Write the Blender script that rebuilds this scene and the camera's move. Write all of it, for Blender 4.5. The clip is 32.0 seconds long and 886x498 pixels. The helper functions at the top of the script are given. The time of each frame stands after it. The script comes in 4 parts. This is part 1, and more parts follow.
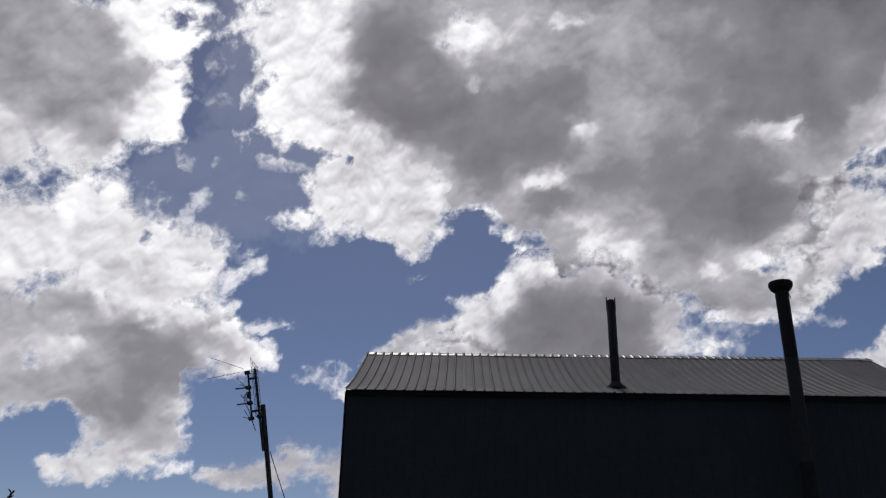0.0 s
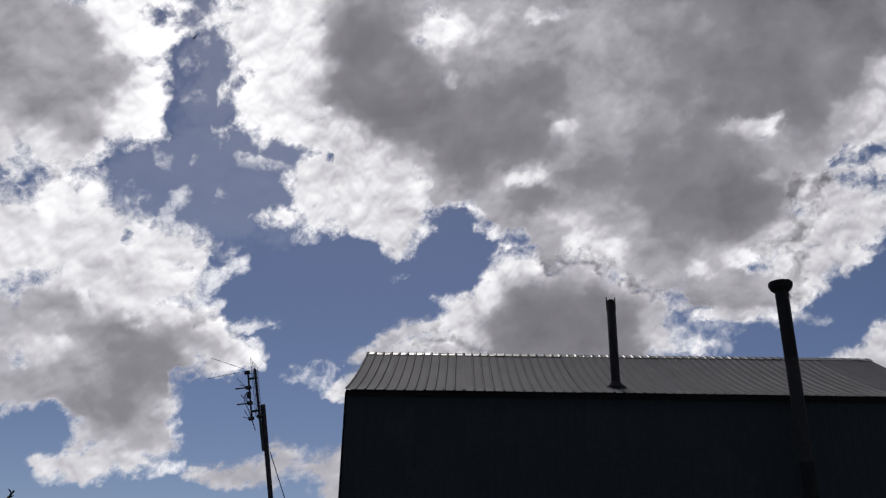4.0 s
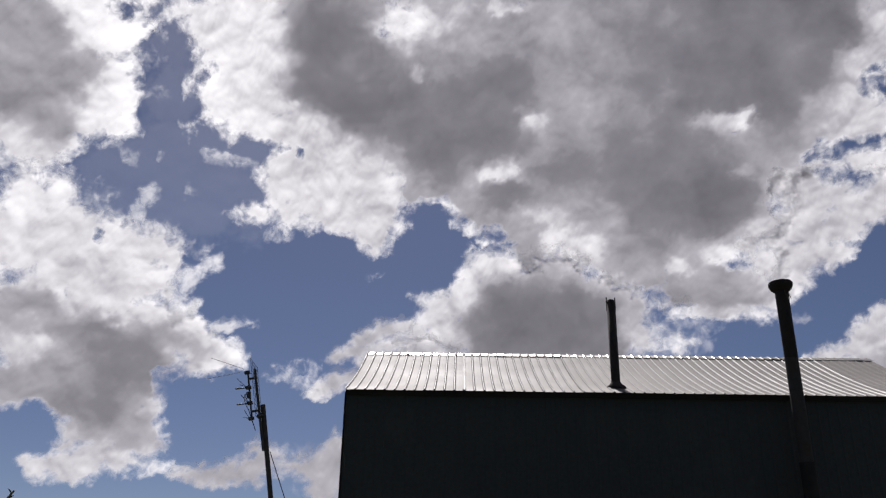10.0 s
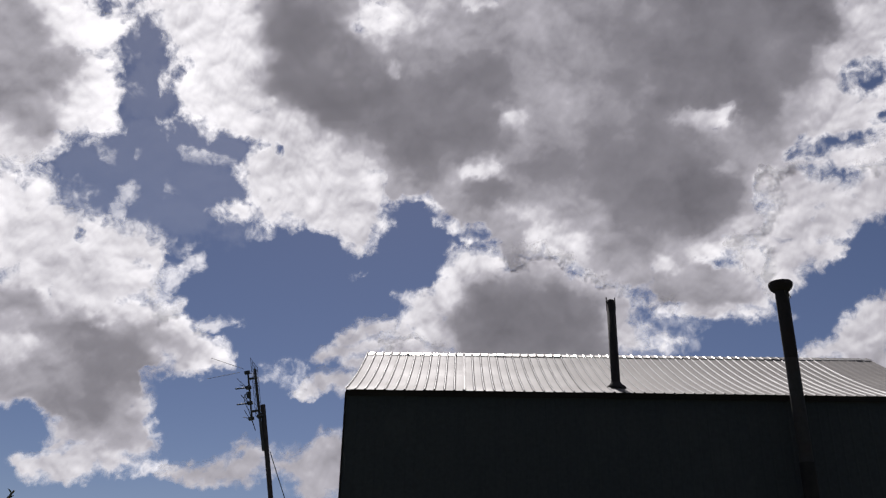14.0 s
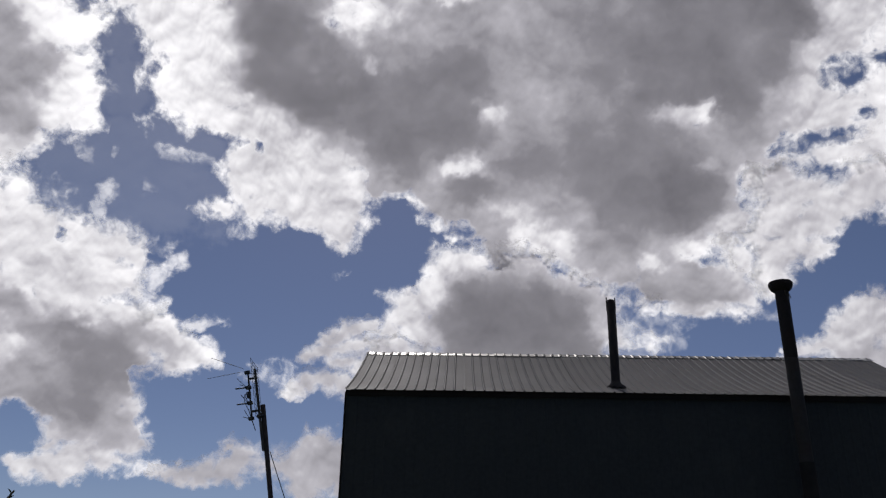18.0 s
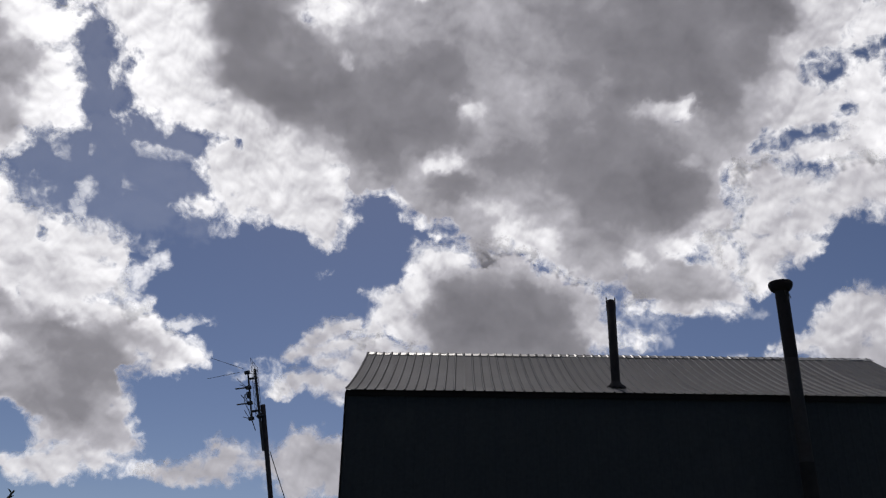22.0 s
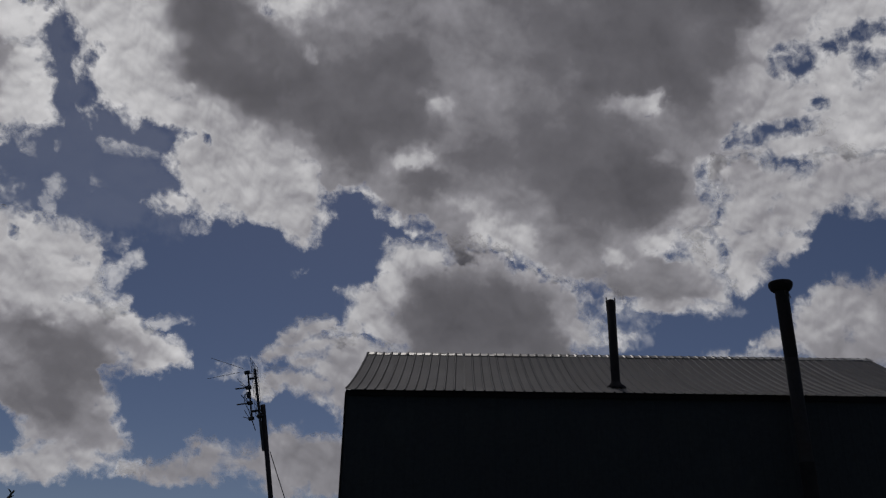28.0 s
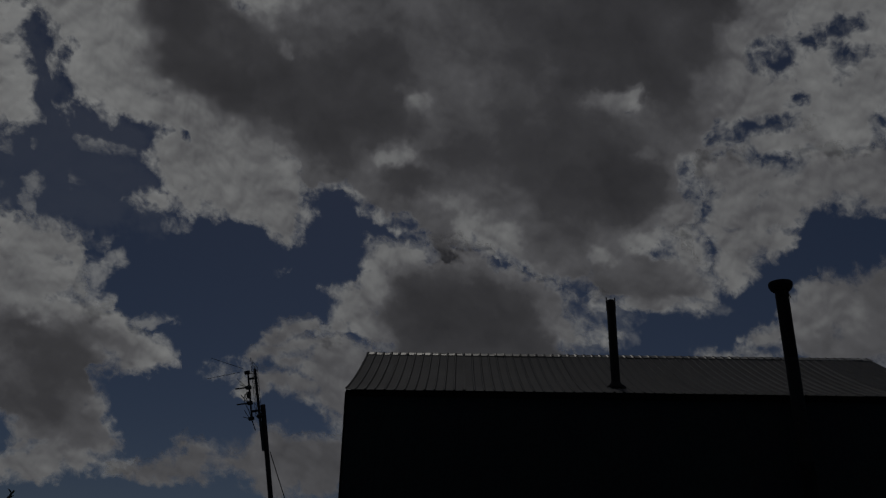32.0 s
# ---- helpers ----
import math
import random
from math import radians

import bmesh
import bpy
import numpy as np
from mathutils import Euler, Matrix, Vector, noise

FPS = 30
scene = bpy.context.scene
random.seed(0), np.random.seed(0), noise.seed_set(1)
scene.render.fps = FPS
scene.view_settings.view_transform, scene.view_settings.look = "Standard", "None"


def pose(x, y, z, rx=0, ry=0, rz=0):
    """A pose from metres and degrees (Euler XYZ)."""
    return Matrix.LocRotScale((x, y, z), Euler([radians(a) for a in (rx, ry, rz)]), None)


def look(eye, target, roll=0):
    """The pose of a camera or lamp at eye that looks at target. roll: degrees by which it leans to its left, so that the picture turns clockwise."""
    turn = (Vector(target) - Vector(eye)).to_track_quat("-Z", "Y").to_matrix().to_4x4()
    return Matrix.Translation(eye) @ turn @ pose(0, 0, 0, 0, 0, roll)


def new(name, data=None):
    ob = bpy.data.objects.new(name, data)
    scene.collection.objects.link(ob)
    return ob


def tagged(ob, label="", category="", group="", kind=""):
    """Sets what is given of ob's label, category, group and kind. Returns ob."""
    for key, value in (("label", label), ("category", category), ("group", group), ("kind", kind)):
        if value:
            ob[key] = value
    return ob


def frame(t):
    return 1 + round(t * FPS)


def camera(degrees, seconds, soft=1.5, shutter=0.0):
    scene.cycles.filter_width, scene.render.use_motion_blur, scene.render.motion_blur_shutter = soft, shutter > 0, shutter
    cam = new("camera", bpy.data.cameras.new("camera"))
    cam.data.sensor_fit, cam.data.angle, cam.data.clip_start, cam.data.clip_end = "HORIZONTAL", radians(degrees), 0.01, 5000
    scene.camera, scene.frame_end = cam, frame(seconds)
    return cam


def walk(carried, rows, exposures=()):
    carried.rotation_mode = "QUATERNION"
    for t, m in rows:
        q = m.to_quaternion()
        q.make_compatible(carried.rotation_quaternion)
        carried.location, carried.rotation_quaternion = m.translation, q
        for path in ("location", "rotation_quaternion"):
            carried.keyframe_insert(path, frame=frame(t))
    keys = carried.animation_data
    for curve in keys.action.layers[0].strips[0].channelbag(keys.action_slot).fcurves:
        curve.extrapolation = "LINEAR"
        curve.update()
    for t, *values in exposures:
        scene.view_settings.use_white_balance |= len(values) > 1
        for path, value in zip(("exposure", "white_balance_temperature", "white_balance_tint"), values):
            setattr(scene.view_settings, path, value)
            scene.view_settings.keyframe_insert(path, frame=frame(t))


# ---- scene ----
cam = camera(55.19, 32.0, soft=1.3)
EYE = Vector((0.0, 0.0, 1.6))
TILT = radians(23.3)
VIEW = look(EYE, EYE + Vector((0, math.cos(TILT), math.sin(TILT))), 1.095)
# a touch less exposure while the sun is out; a fade towards black at the end
FADE = [(0, 0.05, 6500, 20), (5, 0.05, 6500, 20), (6.5, -0.02, 6500, 23), (17, -0.02, 6500, 23), (18.5, 0.05, 6500, 20), (23, 0.05, 6500, 20), (25, -0.13, 6500, 20), (26.5, -0.42, 6500, 20), (27.5, -0.66, 6500, 20), (28, -0.88, 6500, 20), (29, -1.28, 6500, 20),
        (30, -1.63, 6500, 20), (31, -2.06, 6500, 18), (32, -2.65, 6500, 16)]
walk(cam, [(0, VIEW), (32, VIEW)], FADE)

# ---- light ----
SUN_UP, SUN_TURN = radians(50.0), radians(-4.5)
world = bpy.data.worlds.new("sky")
scene.world = world
world.use_nodes = True
sky = world.node_tree.nodes.new("ShaderNodeTexSky")
sky.sky_type, sky.sun_disc = "NISHITA", False
sky.sun_elevation, sky.sun_rotation = SUN_UP, SUN_TURN
sky.air_density, sky.dust_density, sky.ozone_density = 0.68, 0.28, 2.8
back = world.node_tree.nodes["Background"]
back.inputs["Strength"].default_value = 0.0455
world.node_tree.links.new(sky.outputs[0], back.inputs["Color"])
sun_data = bpy.data.lights.new("sun", "SUN")
sun_data.energy, sun_data.angle, sun_data.color = 5.0, radians(0.53), (0.955, 0.985, 0.912)
sun = new("sun", sun_data)
SUN_WAY = Vector((math.sin(SUN_TURN) * math.cos(SUN_UP), math.cos(SUN_TURN) * math.cos(SUN_UP), math.sin(SUN_UP)))
sun.matrix_world = look(SUN_WAY * 100, (0, 0, 0))


# ---- materials ----
def material(name, colour, rough=0.6, metal=0.0, vary=0.15, grain=8.0, stain=0.8, bump=0.1, dirt=(0.05, 0.04, 0.03), dirty=0.3):
    """Painted or raw surface: grain at a small scale, stains and dirt at a large one."""
    m = bpy.data.materials.new(name)
    m.use_nodes = True
    nt = m.node_tree
    n, l = nt.nodes, nt.links
    b = n["Principled BSDF"]
    co = n.new("ShaderNodeTexCoord")
    fine, wide = n.new("ShaderNodeTexNoise"), n.new("ShaderNodeTexNoise")
    fine.inputs["Scale"].default_value, fine.inputs["Detail"].default_value = grain, 6
    wide.inputs["Scale"].default_value, wide.inputs["Detail"].default_value = stain, 4
    info = n.new("ShaderNodeObjectInfo")
    shift = n.new("ShaderNodeVectorMath")
    shift.operation = "ADD"
    l.new(co.outputs["Object"], shift.inputs[0])
    l.new(info.outputs["Random"], shift.inputs[1])
    l.new(shift.outputs[0], fine.inputs["Vector"])
    l.new(shift.outputs[0], wide.inputs["Vector"])
    ramp = n.new("ShaderNodeValToRGB")
    ramp.color_ramp.elements[0].position, ramp.color_ramp.elements[1].position = 0.3, 0.7
    ramp.color_ramp.elements[0].color = (*[c * (1 - vary) for c in colour], 1)
    ramp.color_ramp.elements[1].color = (*[min(1, c * (1 + vary)) for c in colour], 1)
    l.new(fine.outputs[0], ramp.inputs[0])
    mask = n.new("ShaderNodeMapRange")
    mask.inputs["From Min"].default_value, mask.inputs["From Max"].default_value = 0.5, 0.75
    mask.inputs["To Max"].default_value = dirty
    l.new(wide.outputs[0], mask.inputs[0])
    mix = n.new("ShaderNodeMix")
    mix.data_type = "RGBA"
    l.new(mask.outputs[0], mix.inputs[0])
    l.new(ramp.outputs[0], mix.inputs[6])
    mix.inputs[7].default_value = (*dirt, 1)
    l.new(mix.outputs[2], b.inputs["Base Color"])
    gloss = n.new("ShaderNodeMapRange")
    gloss.inputs["To Min"].default_value, gloss.inputs["To Max"].default_value = rough - 0.08, rough + 0.12
    l.new(wide.outputs[0], gloss.inputs[0])
    l.new(gloss.outputs[0], b.inputs["Roughness"])
    b.inputs["Metallic"].default_value = metal
    bp = n.new("ShaderNodeBump")
    bp.inputs["Strength"].default_value, bp.inputs["Distance"].default_value = bump, 0.02
    l.new(fine.outputs[0], bp.inputs["Height"])
    l.new(bp.outputs[0], b.inputs["Normal"])
    return m


def cloud_material():
    """Water droplets: thin cloud lets the sunlight through, thick cloud holds it back, torn edges let the sky be seen."""
    m = bpy.data.materials.new("cloud_vapour")
    m.use_nodes = True
    nt = m.node_tree
    n, l = nt.nodes, nt.links
    n.remove(n["Principled BSDF"])
    spot = n.new("ShaderNodeAttribute")
    spot.attribute_name = "spot"
    cover, depth = n.new("ShaderNodeAttribute"), n.new("ShaderNodeAttribute")
    cover.attribute_name, depth.attribute_name = "cover", "thickness"

    def grain(scale, detail, rough, curl=0.0):
        t = n.new("ShaderNodeTexNoise")
        t.inputs["Distortion"].default_value = curl
        t.inputs["Scale"].default_value, t.inputs["Detail"].default_value, t.inputs["Roughness"].default_value = scale, detail, rough
        l.new(spot.outputs["Vector"], t.inputs["Vector"])
        return t.outputs[0]

    def calc(op, a, b, c=None):
        t = n.new("ShaderNodeMath")
        t.operation = op
        for i, v in enumerate((a, b, c)):
            if v is None:
                continue
            if isinstance(v, float):
                t.inputs[i].default_value = v
            else:
                l.new(v, t.inputs[i])
        return t.outputs[0]

    torn = calc("MULTIPLY_ADD", grain(0.045, 5, 0.52, 0.9), 0.95, cover.outputs["Fac"])
    torn = calc("MULTIPLY_ADD", grain(0.09, 4, 0.52, 1.2), 0.45, torn)
    alpha = n.new("ShaderNodeMapRange")
    alpha.interpolation_type = "SMOOTHSTEP"
    alpha.inputs["From Min"].default_value, alpha.inputs["From Max"].default_value = 0.38, 1.16
    l.new(torn, alpha.inputs[0])
    # the stored thickness, painted light included, picks grey or white
    tau = calc("MULTIPLY_ADD", calc("SUBTRACT", grain(0.03, 6, 0.5), 0.5), 0.06, depth.outputs["Fac"])
    ramp = n.new("ShaderNodeValToRGB")
    stops = [(0.0, (0.985, 0.985, 0.975)), (0.15, (0.76, 0.76, 0.763)), (0.35, (0.433, 0.427, 0.452)), (0.6, (0.227, 0.223, 0.243)), (1.0, (0.108, 0.106, 0.121))]
    while len(ramp.color_ramp.elements) < len(stops):
        ramp.color_ramp.elements.new(0.5)
    for e, (p, c) in zip(ramp.color_ramp.elements, stops):
        e.position, e.color = p, (*c, 1)
    l.new(tau, ramp.inputs[0])
    lets, throws = n.new("ShaderNodeBsdfTranslucent"), n.new("ShaderNodeBsdfDiffuse")
    l.new(ramp.outputs[0], lets.inputs["Color"])
    throws.inputs["Color"].default_value = (0.8, 0.8, 0.8, 1)
    both, clear, out = n.new("ShaderNodeMixShader"), n.new("ShaderNodeBsdfTransparent"), n.new("ShaderNodeMixShader")
    both.inputs[0].default_value = 0.12
    l.new(lets.outputs[0], both.inputs[1])
    l.new(throws.outputs[0], both.inputs[2])
    solid = n.new("ShaderNodeAttribute")
    solid.attribute_name = "dense"
    l.new(calc("MULTIPLY", alpha.outputs[0], solid.outputs["Fac"]), out.inputs[0])
    l.new(clear.outputs[0], out.inputs[1])
    l.new(both.outputs[0], out.inputs[2])
    l.new(out.outputs[0], n["Material Output"].inputs["Surface"])
    return m


ROOF = material("zinc_roof", (0.16, 0.142, 0.127), 0.705, 0.0, 0.08, 30, 0.7, 0.05, (0.16, 0.13, 0.11), 0.3)
CAP = material("bright_zinc_cap", (0.37, 0.355, 0.33), 0.4, 0.85, 0.1, 30, 1.5, 0.1, (0.2, 0.17, 0.14), 0.3)
# rib shade painted as colour on right flanks and the strip beside them
SEAM_SHADE = material("shade_dark_seam", (0.075, 0.064, 0.057), 0.85, 0.0, 0.3, 20, 1.5, 0.1, (0.09, 0.075, 0.065), 0.5)
# glossier copy of the roof zinc that gives the ribs their sunlit glint
RIB = material("glint_zinc_rib", (0.10, 0.09, 0.082), 0.57, 0.0, 0.08, 30, 0.7, 0.05, (0.16, 0.13, 0.11), 0.3)
END_ZINC = material("plain_end_sheet", (0.185, 0.168, 0.152), 0.80, 0.0, 0.12, 30, 0.7, 0.05, (0.12, 0.10, 0.09), 0.4)
PIPE = material("sheen_flue_steel", (0.021, 0.019, 0.019), 0.8, 0.0, 0.25, 12, 2.0, 0.1, (0.04, 0.02, 0.015), 0.4)
TRIM = material("dark_trim", (0.011, 0.006, 0.006), 0.88, 0.0, 0.2, 14, 1.2)
WALL = material("blue_black_siding", (0.0195, 0.0225, 0.0245), 0.72, 0.0, 0.2, 12, 0.6, 0.1, (0.05, 0.05, 0.05), 0.4)
SOOT = material("sooty_steel", (0.013, 0.009, 0.009), 0.88, 0.0, 0.3, 12, 2.0, 0.15, (0.03, 0.012, 0.009), 0.5)
TIMBER = material("weathered_timber", (0.04, 0.03, 0.032), 0.8, 0.0, 0.3, 20, 3.0, 0.3)
GALV = material("dark_weathered_tube", (0.035, 0.033, 0.037), 0.7, 0.0, 0.15, 20, 3.0)
TAR = material("tarred_black_steel", (0.005, 0.004, 0.004), 0.85, 0.0, 0.2, 12, 2.0)
BLACK = material("black_plastic", (0.03, 0.03, 0.032), 0.5, 0.0, 0.2, 20, 3.0)
GRASS = material("dry_grass_ground", (0.09, 0.10, 0.045), 0.95, 0.0, 0.4, 3.0, 0.05, 0.6, (0.14, 0.11, 0.07), 0.6)
LEAF = material("dark_green_leaf", (0.045, 0.08, 0.025), 0.5, 0.0, 0.3, 20, 6.0, 0.1, (0.08, 0.05, 0.03), 0.3)
BARK = material("grey_brown_bark", (0.11, 0.085, 0.065), 0.85, 0.0, 0.35, 40, 6.0, 0.5)
VAPOUR = cloud_material()


# ---- mesh tools ----
def mesh_of(name, verts, faces, mat, smooth=False):
    me = bpy.data.meshes.new(name)
    me.from_pydata([tuple(v) for v in verts], [], faces)
    me.materials.append(mat)
    if smooth:
        for p in me.polygons:
            p.use_smooth = True
    me.update()
    return me


def child(name, me, parent, label="", m=None):
    ob = new(name, me)
    ob.parent = parent
    if m is not None:
        ob.matrix_basis = m
    return tagged(ob, label)


def thing(name, m, label, category, group="", kind=""):
    ob = new(name)
    ob.empty_display_size = 0.2
    ob.matrix_basis = m
    return tagged(ob, label, category, group, kind)


def part(name, bm, mat, parent, label="", smooth=False, m=None):
    """One bmesh as one part under its thing."""
    me = bpy.data.meshes.new(name)
    bmesh.ops.recalc_face_normals(bm, faces=bm.faces)
    bm.to_mesh(me)
    bm.free()
    me.materials.append(mat)
    if smooth:
        for p in me.polygons:
            p.use_smooth = True
    return child(name, me, parent, label, m)


def box(bm, x0, x1, y0, y1, z0, z1, bevel=0.0):
    r = bmesh.ops.create_cube(bm, size=1, matrix=Matrix.Translation(((x0 + x1) / 2, (y0 + y1) / 2, (z0 + z1) / 2)) @ Matrix.Diagonal((x1 - x0, y1 - y0, z1 - z0, 1)))
    if bevel:
        edges = {e for v in r["verts"] for e in v.link_edges}
        bmesh.ops.bevel(bm, geom=list(edges), offset=bevel, segments=2, affect="EDGES")


def spin(profile, sides=24, closed=True):
    """A turned body from (radius, height) pairs."""
    bm = bmesh.new()
    rings = []
    for r, z in profile:
        rings.append([bm.verts.new((r * math.cos(2 * math.pi * i / sides), r * math.sin(2 * math.pi * i / sides), z)) for i in range(sides)])
    for a, b in zip(rings, rings[1:]):
        for i in range(sides):
            bm.faces.new((a[i], a[(i + 1) % sides], b[(i + 1) % sides], b[i]))
    if closed:
        bm.faces.new(rings[0])
        bm.faces.new(rings[-1])
    return bm


def rod(bm, a, b, r0, r1=None, sides=8):
    a, b = Vector(a), Vector(b)
    q = (b - a).to_track_quat("Z", "Y").to_matrix().to_4x4()
    bmesh.ops.create_cone(bm, cap_ends=True, segments=sides, radius1=r0, radius2=r0 if r1 is None else r1, depth=(b - a).length,
                          matrix=Matrix.Translation((a + b) / 2) @ q)


def tube(bm, points, r, sides=6):
    for a, b in zip(points, points[1:]):
        rod(bm, a, b, r, r, sides)


# ---- ground ----
ground_bm = bmesh.new()
bmesh.ops.create_circle(ground_bm, cap_ends=True, segments=64, radius=4800)
ground = part("ground", ground_bm, GRASS, None, "dry green grass ground reaching to the horizon")
tagged(ground, category="ground", kind="structure")

# ---- barn ----
EAVE, HALF, RISE, LONG, SAG = 6.336, 4.307, 2.133, 14.30, 0.11
barn = thing("barn", pose(-2.222, 19.309, 0, 0, 0, -1.31), "tall dark metal-sided barn with ribbed zinc roof", "barn")


def slope(t):
    """Offset and height on the roof's slope: 0 at the eave, 1 at the ridge; it sags a little."""
    return HALF * t, EAVE + RISE * t - SAG * 4 * t * (1 - t)


def roof_sheet(width, back):
    """One ribbed sheet with four ribs, 0.914 m of cover."""
    pitch = 0.2286
    line = []
    for k in range(4):
        x = k * pitch
        line += [(x, 0), (x + 0.010, 0.013), (x + 0.022, 0.025), (x + 0.034, 0.025), (x + 0.046, 0.013), (x + 0.056, 0), (x + 0.066, 0), (x + 0.14, 0.002)]
    line.append((4 * pitch - 0.002, 0))
    line = [p for p in line if p[0] <= width]
    steps = [-0.012] + [i / 10 for i in range(11)]
    verts, faces = [], []
    for under in (0, 1):
        for t in steps:
            y, z = slope(t)
            y = 2 * HALF - y if back else y
            for x, h in line:
                verts.append((x, y, z + h - 0.003 * under))
    w, h = len(line), len(steps)
    for u in (0, 1):
        o = u * w * h
        for j in range(h - 1):
            for i in range(w - 1):
                f = (o + j * w + i, o + j * w + i + 1, o + (j + 1) * w + i + 1, o + (j + 1) * w + i)
                faces.append(f if (u == 0) != back else f[::-1])
    for i in range(w - 1):
        faces.append((i, i + w * h, i + 1 + w * h, i + 1))
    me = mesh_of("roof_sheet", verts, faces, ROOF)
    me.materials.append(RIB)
    me.materials.append(SEAM_SHADE)
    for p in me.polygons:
        # lit left flank and crest, then shaded right flank, by material
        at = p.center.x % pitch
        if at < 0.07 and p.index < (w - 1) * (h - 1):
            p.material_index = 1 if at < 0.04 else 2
    return me


roof = child("roof", None, barn)
fronts, backs = roof_sheet(9, False), roof_sheet(9, True)
SEAM = 2.735
count = int(LONG / 0.9144) + 1
rng = random.Random(4)
for k in range(count):
    x = k * 0.9144 + (0.012 if k >= 3 else 0)
    last = k == count - 1
    for full, rear in ((fronts, False), (backs, True)):
        me = roof_sheet(LONG - x, rear) if last else full
        lift = rng.uniform(0, 0.006)
        # end sheets: rougher zinc in one tone, ribs included
        if x > LONG - 2.4 and not rear:
            me = roof_sheet(min(LONG - x, 9), rear)
            me.materials[0] = me.materials[1] = END_ZINC
            me.materials[2] = END_ZINC
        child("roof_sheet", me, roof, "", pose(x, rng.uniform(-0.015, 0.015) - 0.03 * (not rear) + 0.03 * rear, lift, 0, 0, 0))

# folded cap along the ridge, crimped over the ribs
cap = bmesh.new()
n = 620
rows = []
for i in range(n + 1):
    x = LONG * i / n
    lump = ((0.022 if x < 6 else 0.014) if x < LONG - 2.4 else 0.006) * max(0, math.cos(2 * math.pi * (x - 0.025) / 0.2286)) ** 7 + 0.008 * noise.noise((x * 3, 0, 0))
    rows.append([cap.verts.new((x, HALF + s * 0.30, EAVE + RISE - abs(s) * 0.148 + 0.02 + lump)) for s in (-1, -0.5, 0, 0.5, 1)])
for a, b in zip(rows, rows[1:]):
    for i in range(4):
        cap.faces.new((a[i], b[i], b[i + 1], a[i + 1]))
part("ridge_cap", cap, CAP, roof, "crimped zinc ridge cap")
# dark folds across the cap's front side at each rib, in the seam shade colour
bm = bmesh.new()
box(bm, 0.0, 0.024, 0.0, 0.29, -0.006, 0.012, 0.004)
fold = bpy.data.meshes.new("cap_fold")
bm.to_mesh(fold)
bm.free()
fold.materials.append(SEAM_SHADE)
for k in range(int((LONG - 2.4) / 0.2286)):
    child("cap_fold", fold, roof, "", pose(0.046 + k * 0.2286, HALF - 0.302 + 0.012 * noise.noise((k * 1.7, 3, 0)), EAVE + RISE - 0.122, 26.3, 0, 0))
verts, faces = [], []
for i in range(11):
    y, z = slope(i / 10)
    for dx, dz in ((0, 0.004), (0.0, 0.03), (0.085, 0.03), (0.085, 0.004)):
        verts.append((SEAM + dx, y - 0.03, z + dz))
for i in range(10):
    for k in range(3):
        faces.append((4 * i + k, 4 * i + k + 1, 4 * i + k + 5, 4 * i + k + 4))
child("lap_strip", mesh_of("lap_strip", verts, faces, ROOF), roof, "raised lap strip between two roof sections")

# walls: four dark sides, with upright ribbed siding sheets
WX0, WX1, WY0, WY1 = 0.05, LONG - 0.05, 0.06, 2 * HALF - 0.06
for name, (x0, x1, y0, y1) in {"front_wall": (WX0, WX1, WY0, WY0 + 0.12), "back_wall": (WX0, WX1, WY1 - 0.12, WY1)}.items():
    bm = bmesh.new()
    box(bm, x0, x1, y0, y1, 0, EAVE - 0.06)
    part(name, bm, WALL, barn)
for x0 in (WX0, WX1 - 0.12):
    bm = bmesh.new()
    pts = [(WY0 + 0.121, 0), (WY1 - 0.121, 0), (WY1 - 0.121, EAVE - 0.1), (HALF + 1.9, EAVE + 0.95), (HALF, EAVE + RISE - 0.12), (HALF - 1.9, EAVE + 0.95), (WY0 + 0.121, EAVE - 0.1)]
    a = [bm.verts.new((x0, y, z)) for y, z in pts]
    b = [bm.verts.new((x0 + 0.12, y, z)) for y, z in pts]
    bm.faces.new(a)
    bm.faces.new(b[::-1])
    for i in range(len(pts)):
        j = (i + 1) % len(pts)
        bm.faces.new((a[i], b[i], b[j], a[j]))
    part("gable_wall", bm, WALL, barn)

siding_line = []
for k in range(4):
    x = k * 0.2286
    siding_line += [(x, 0.0), (x + 0.02, 0.007), (x + 0.04, 0.007), (x + 0.06, 0.0)]
siding_line.append((0.912, 0.0))
sv, sf = [], []
for z in (0.05, EAVE - 0.07):
    for x, d in siding_line:
        sv.append((x, -0.006 - d, z))
    for x, d in siding_line:
        sv.append((x, 0.002, z))
w = len(siding_line)
for i in range(w - 1):
    sf.append((i, i + 1, 2 * w + i + 1, 2 * w + i))
sf.append((0, 2 * w, 3 * w, w))
sf.append((w - 1, 2 * w - 1, 4 * w - 1, 3 * w - 1))
siding = mesh_of("siding_sheet", sv, sf, WALL)
for k in range(int((WX1 - WX0) / 0.9144)):
    child("siding_sheet", siding, barn, "", pose(WX0 + k * 0.9144, WY0, rng.uniform(-0.02, 0.0)))
bm = bmesh.new()
old = None
for i in range(121):
    x = 0.04 + (LONG - 0.08) * i / 120
    low = EAVE - 0.135 + 0.022 * noise.noise((x * 1.3, 2, 0)) + 0.01 * noise.noise((x * 5, 7, 0))
    out = -0.005 + 0.006 * noise.noise((x * 2, 4, 1))
    ring = [bm.verts.new(p) for p in ((x, out, EAVE - 0.006), (x, out, low), (x, 0.05, low + 0.01), (x, 0.05, EAVE - 0.006))]
    if old:
        for a in range(4):
            bm.faces.new((old[a], old[(a + 1) % 4], ring[(a + 1) % 4], ring[a]))
    else:
        bm.faces.new(ring)
    old = ring
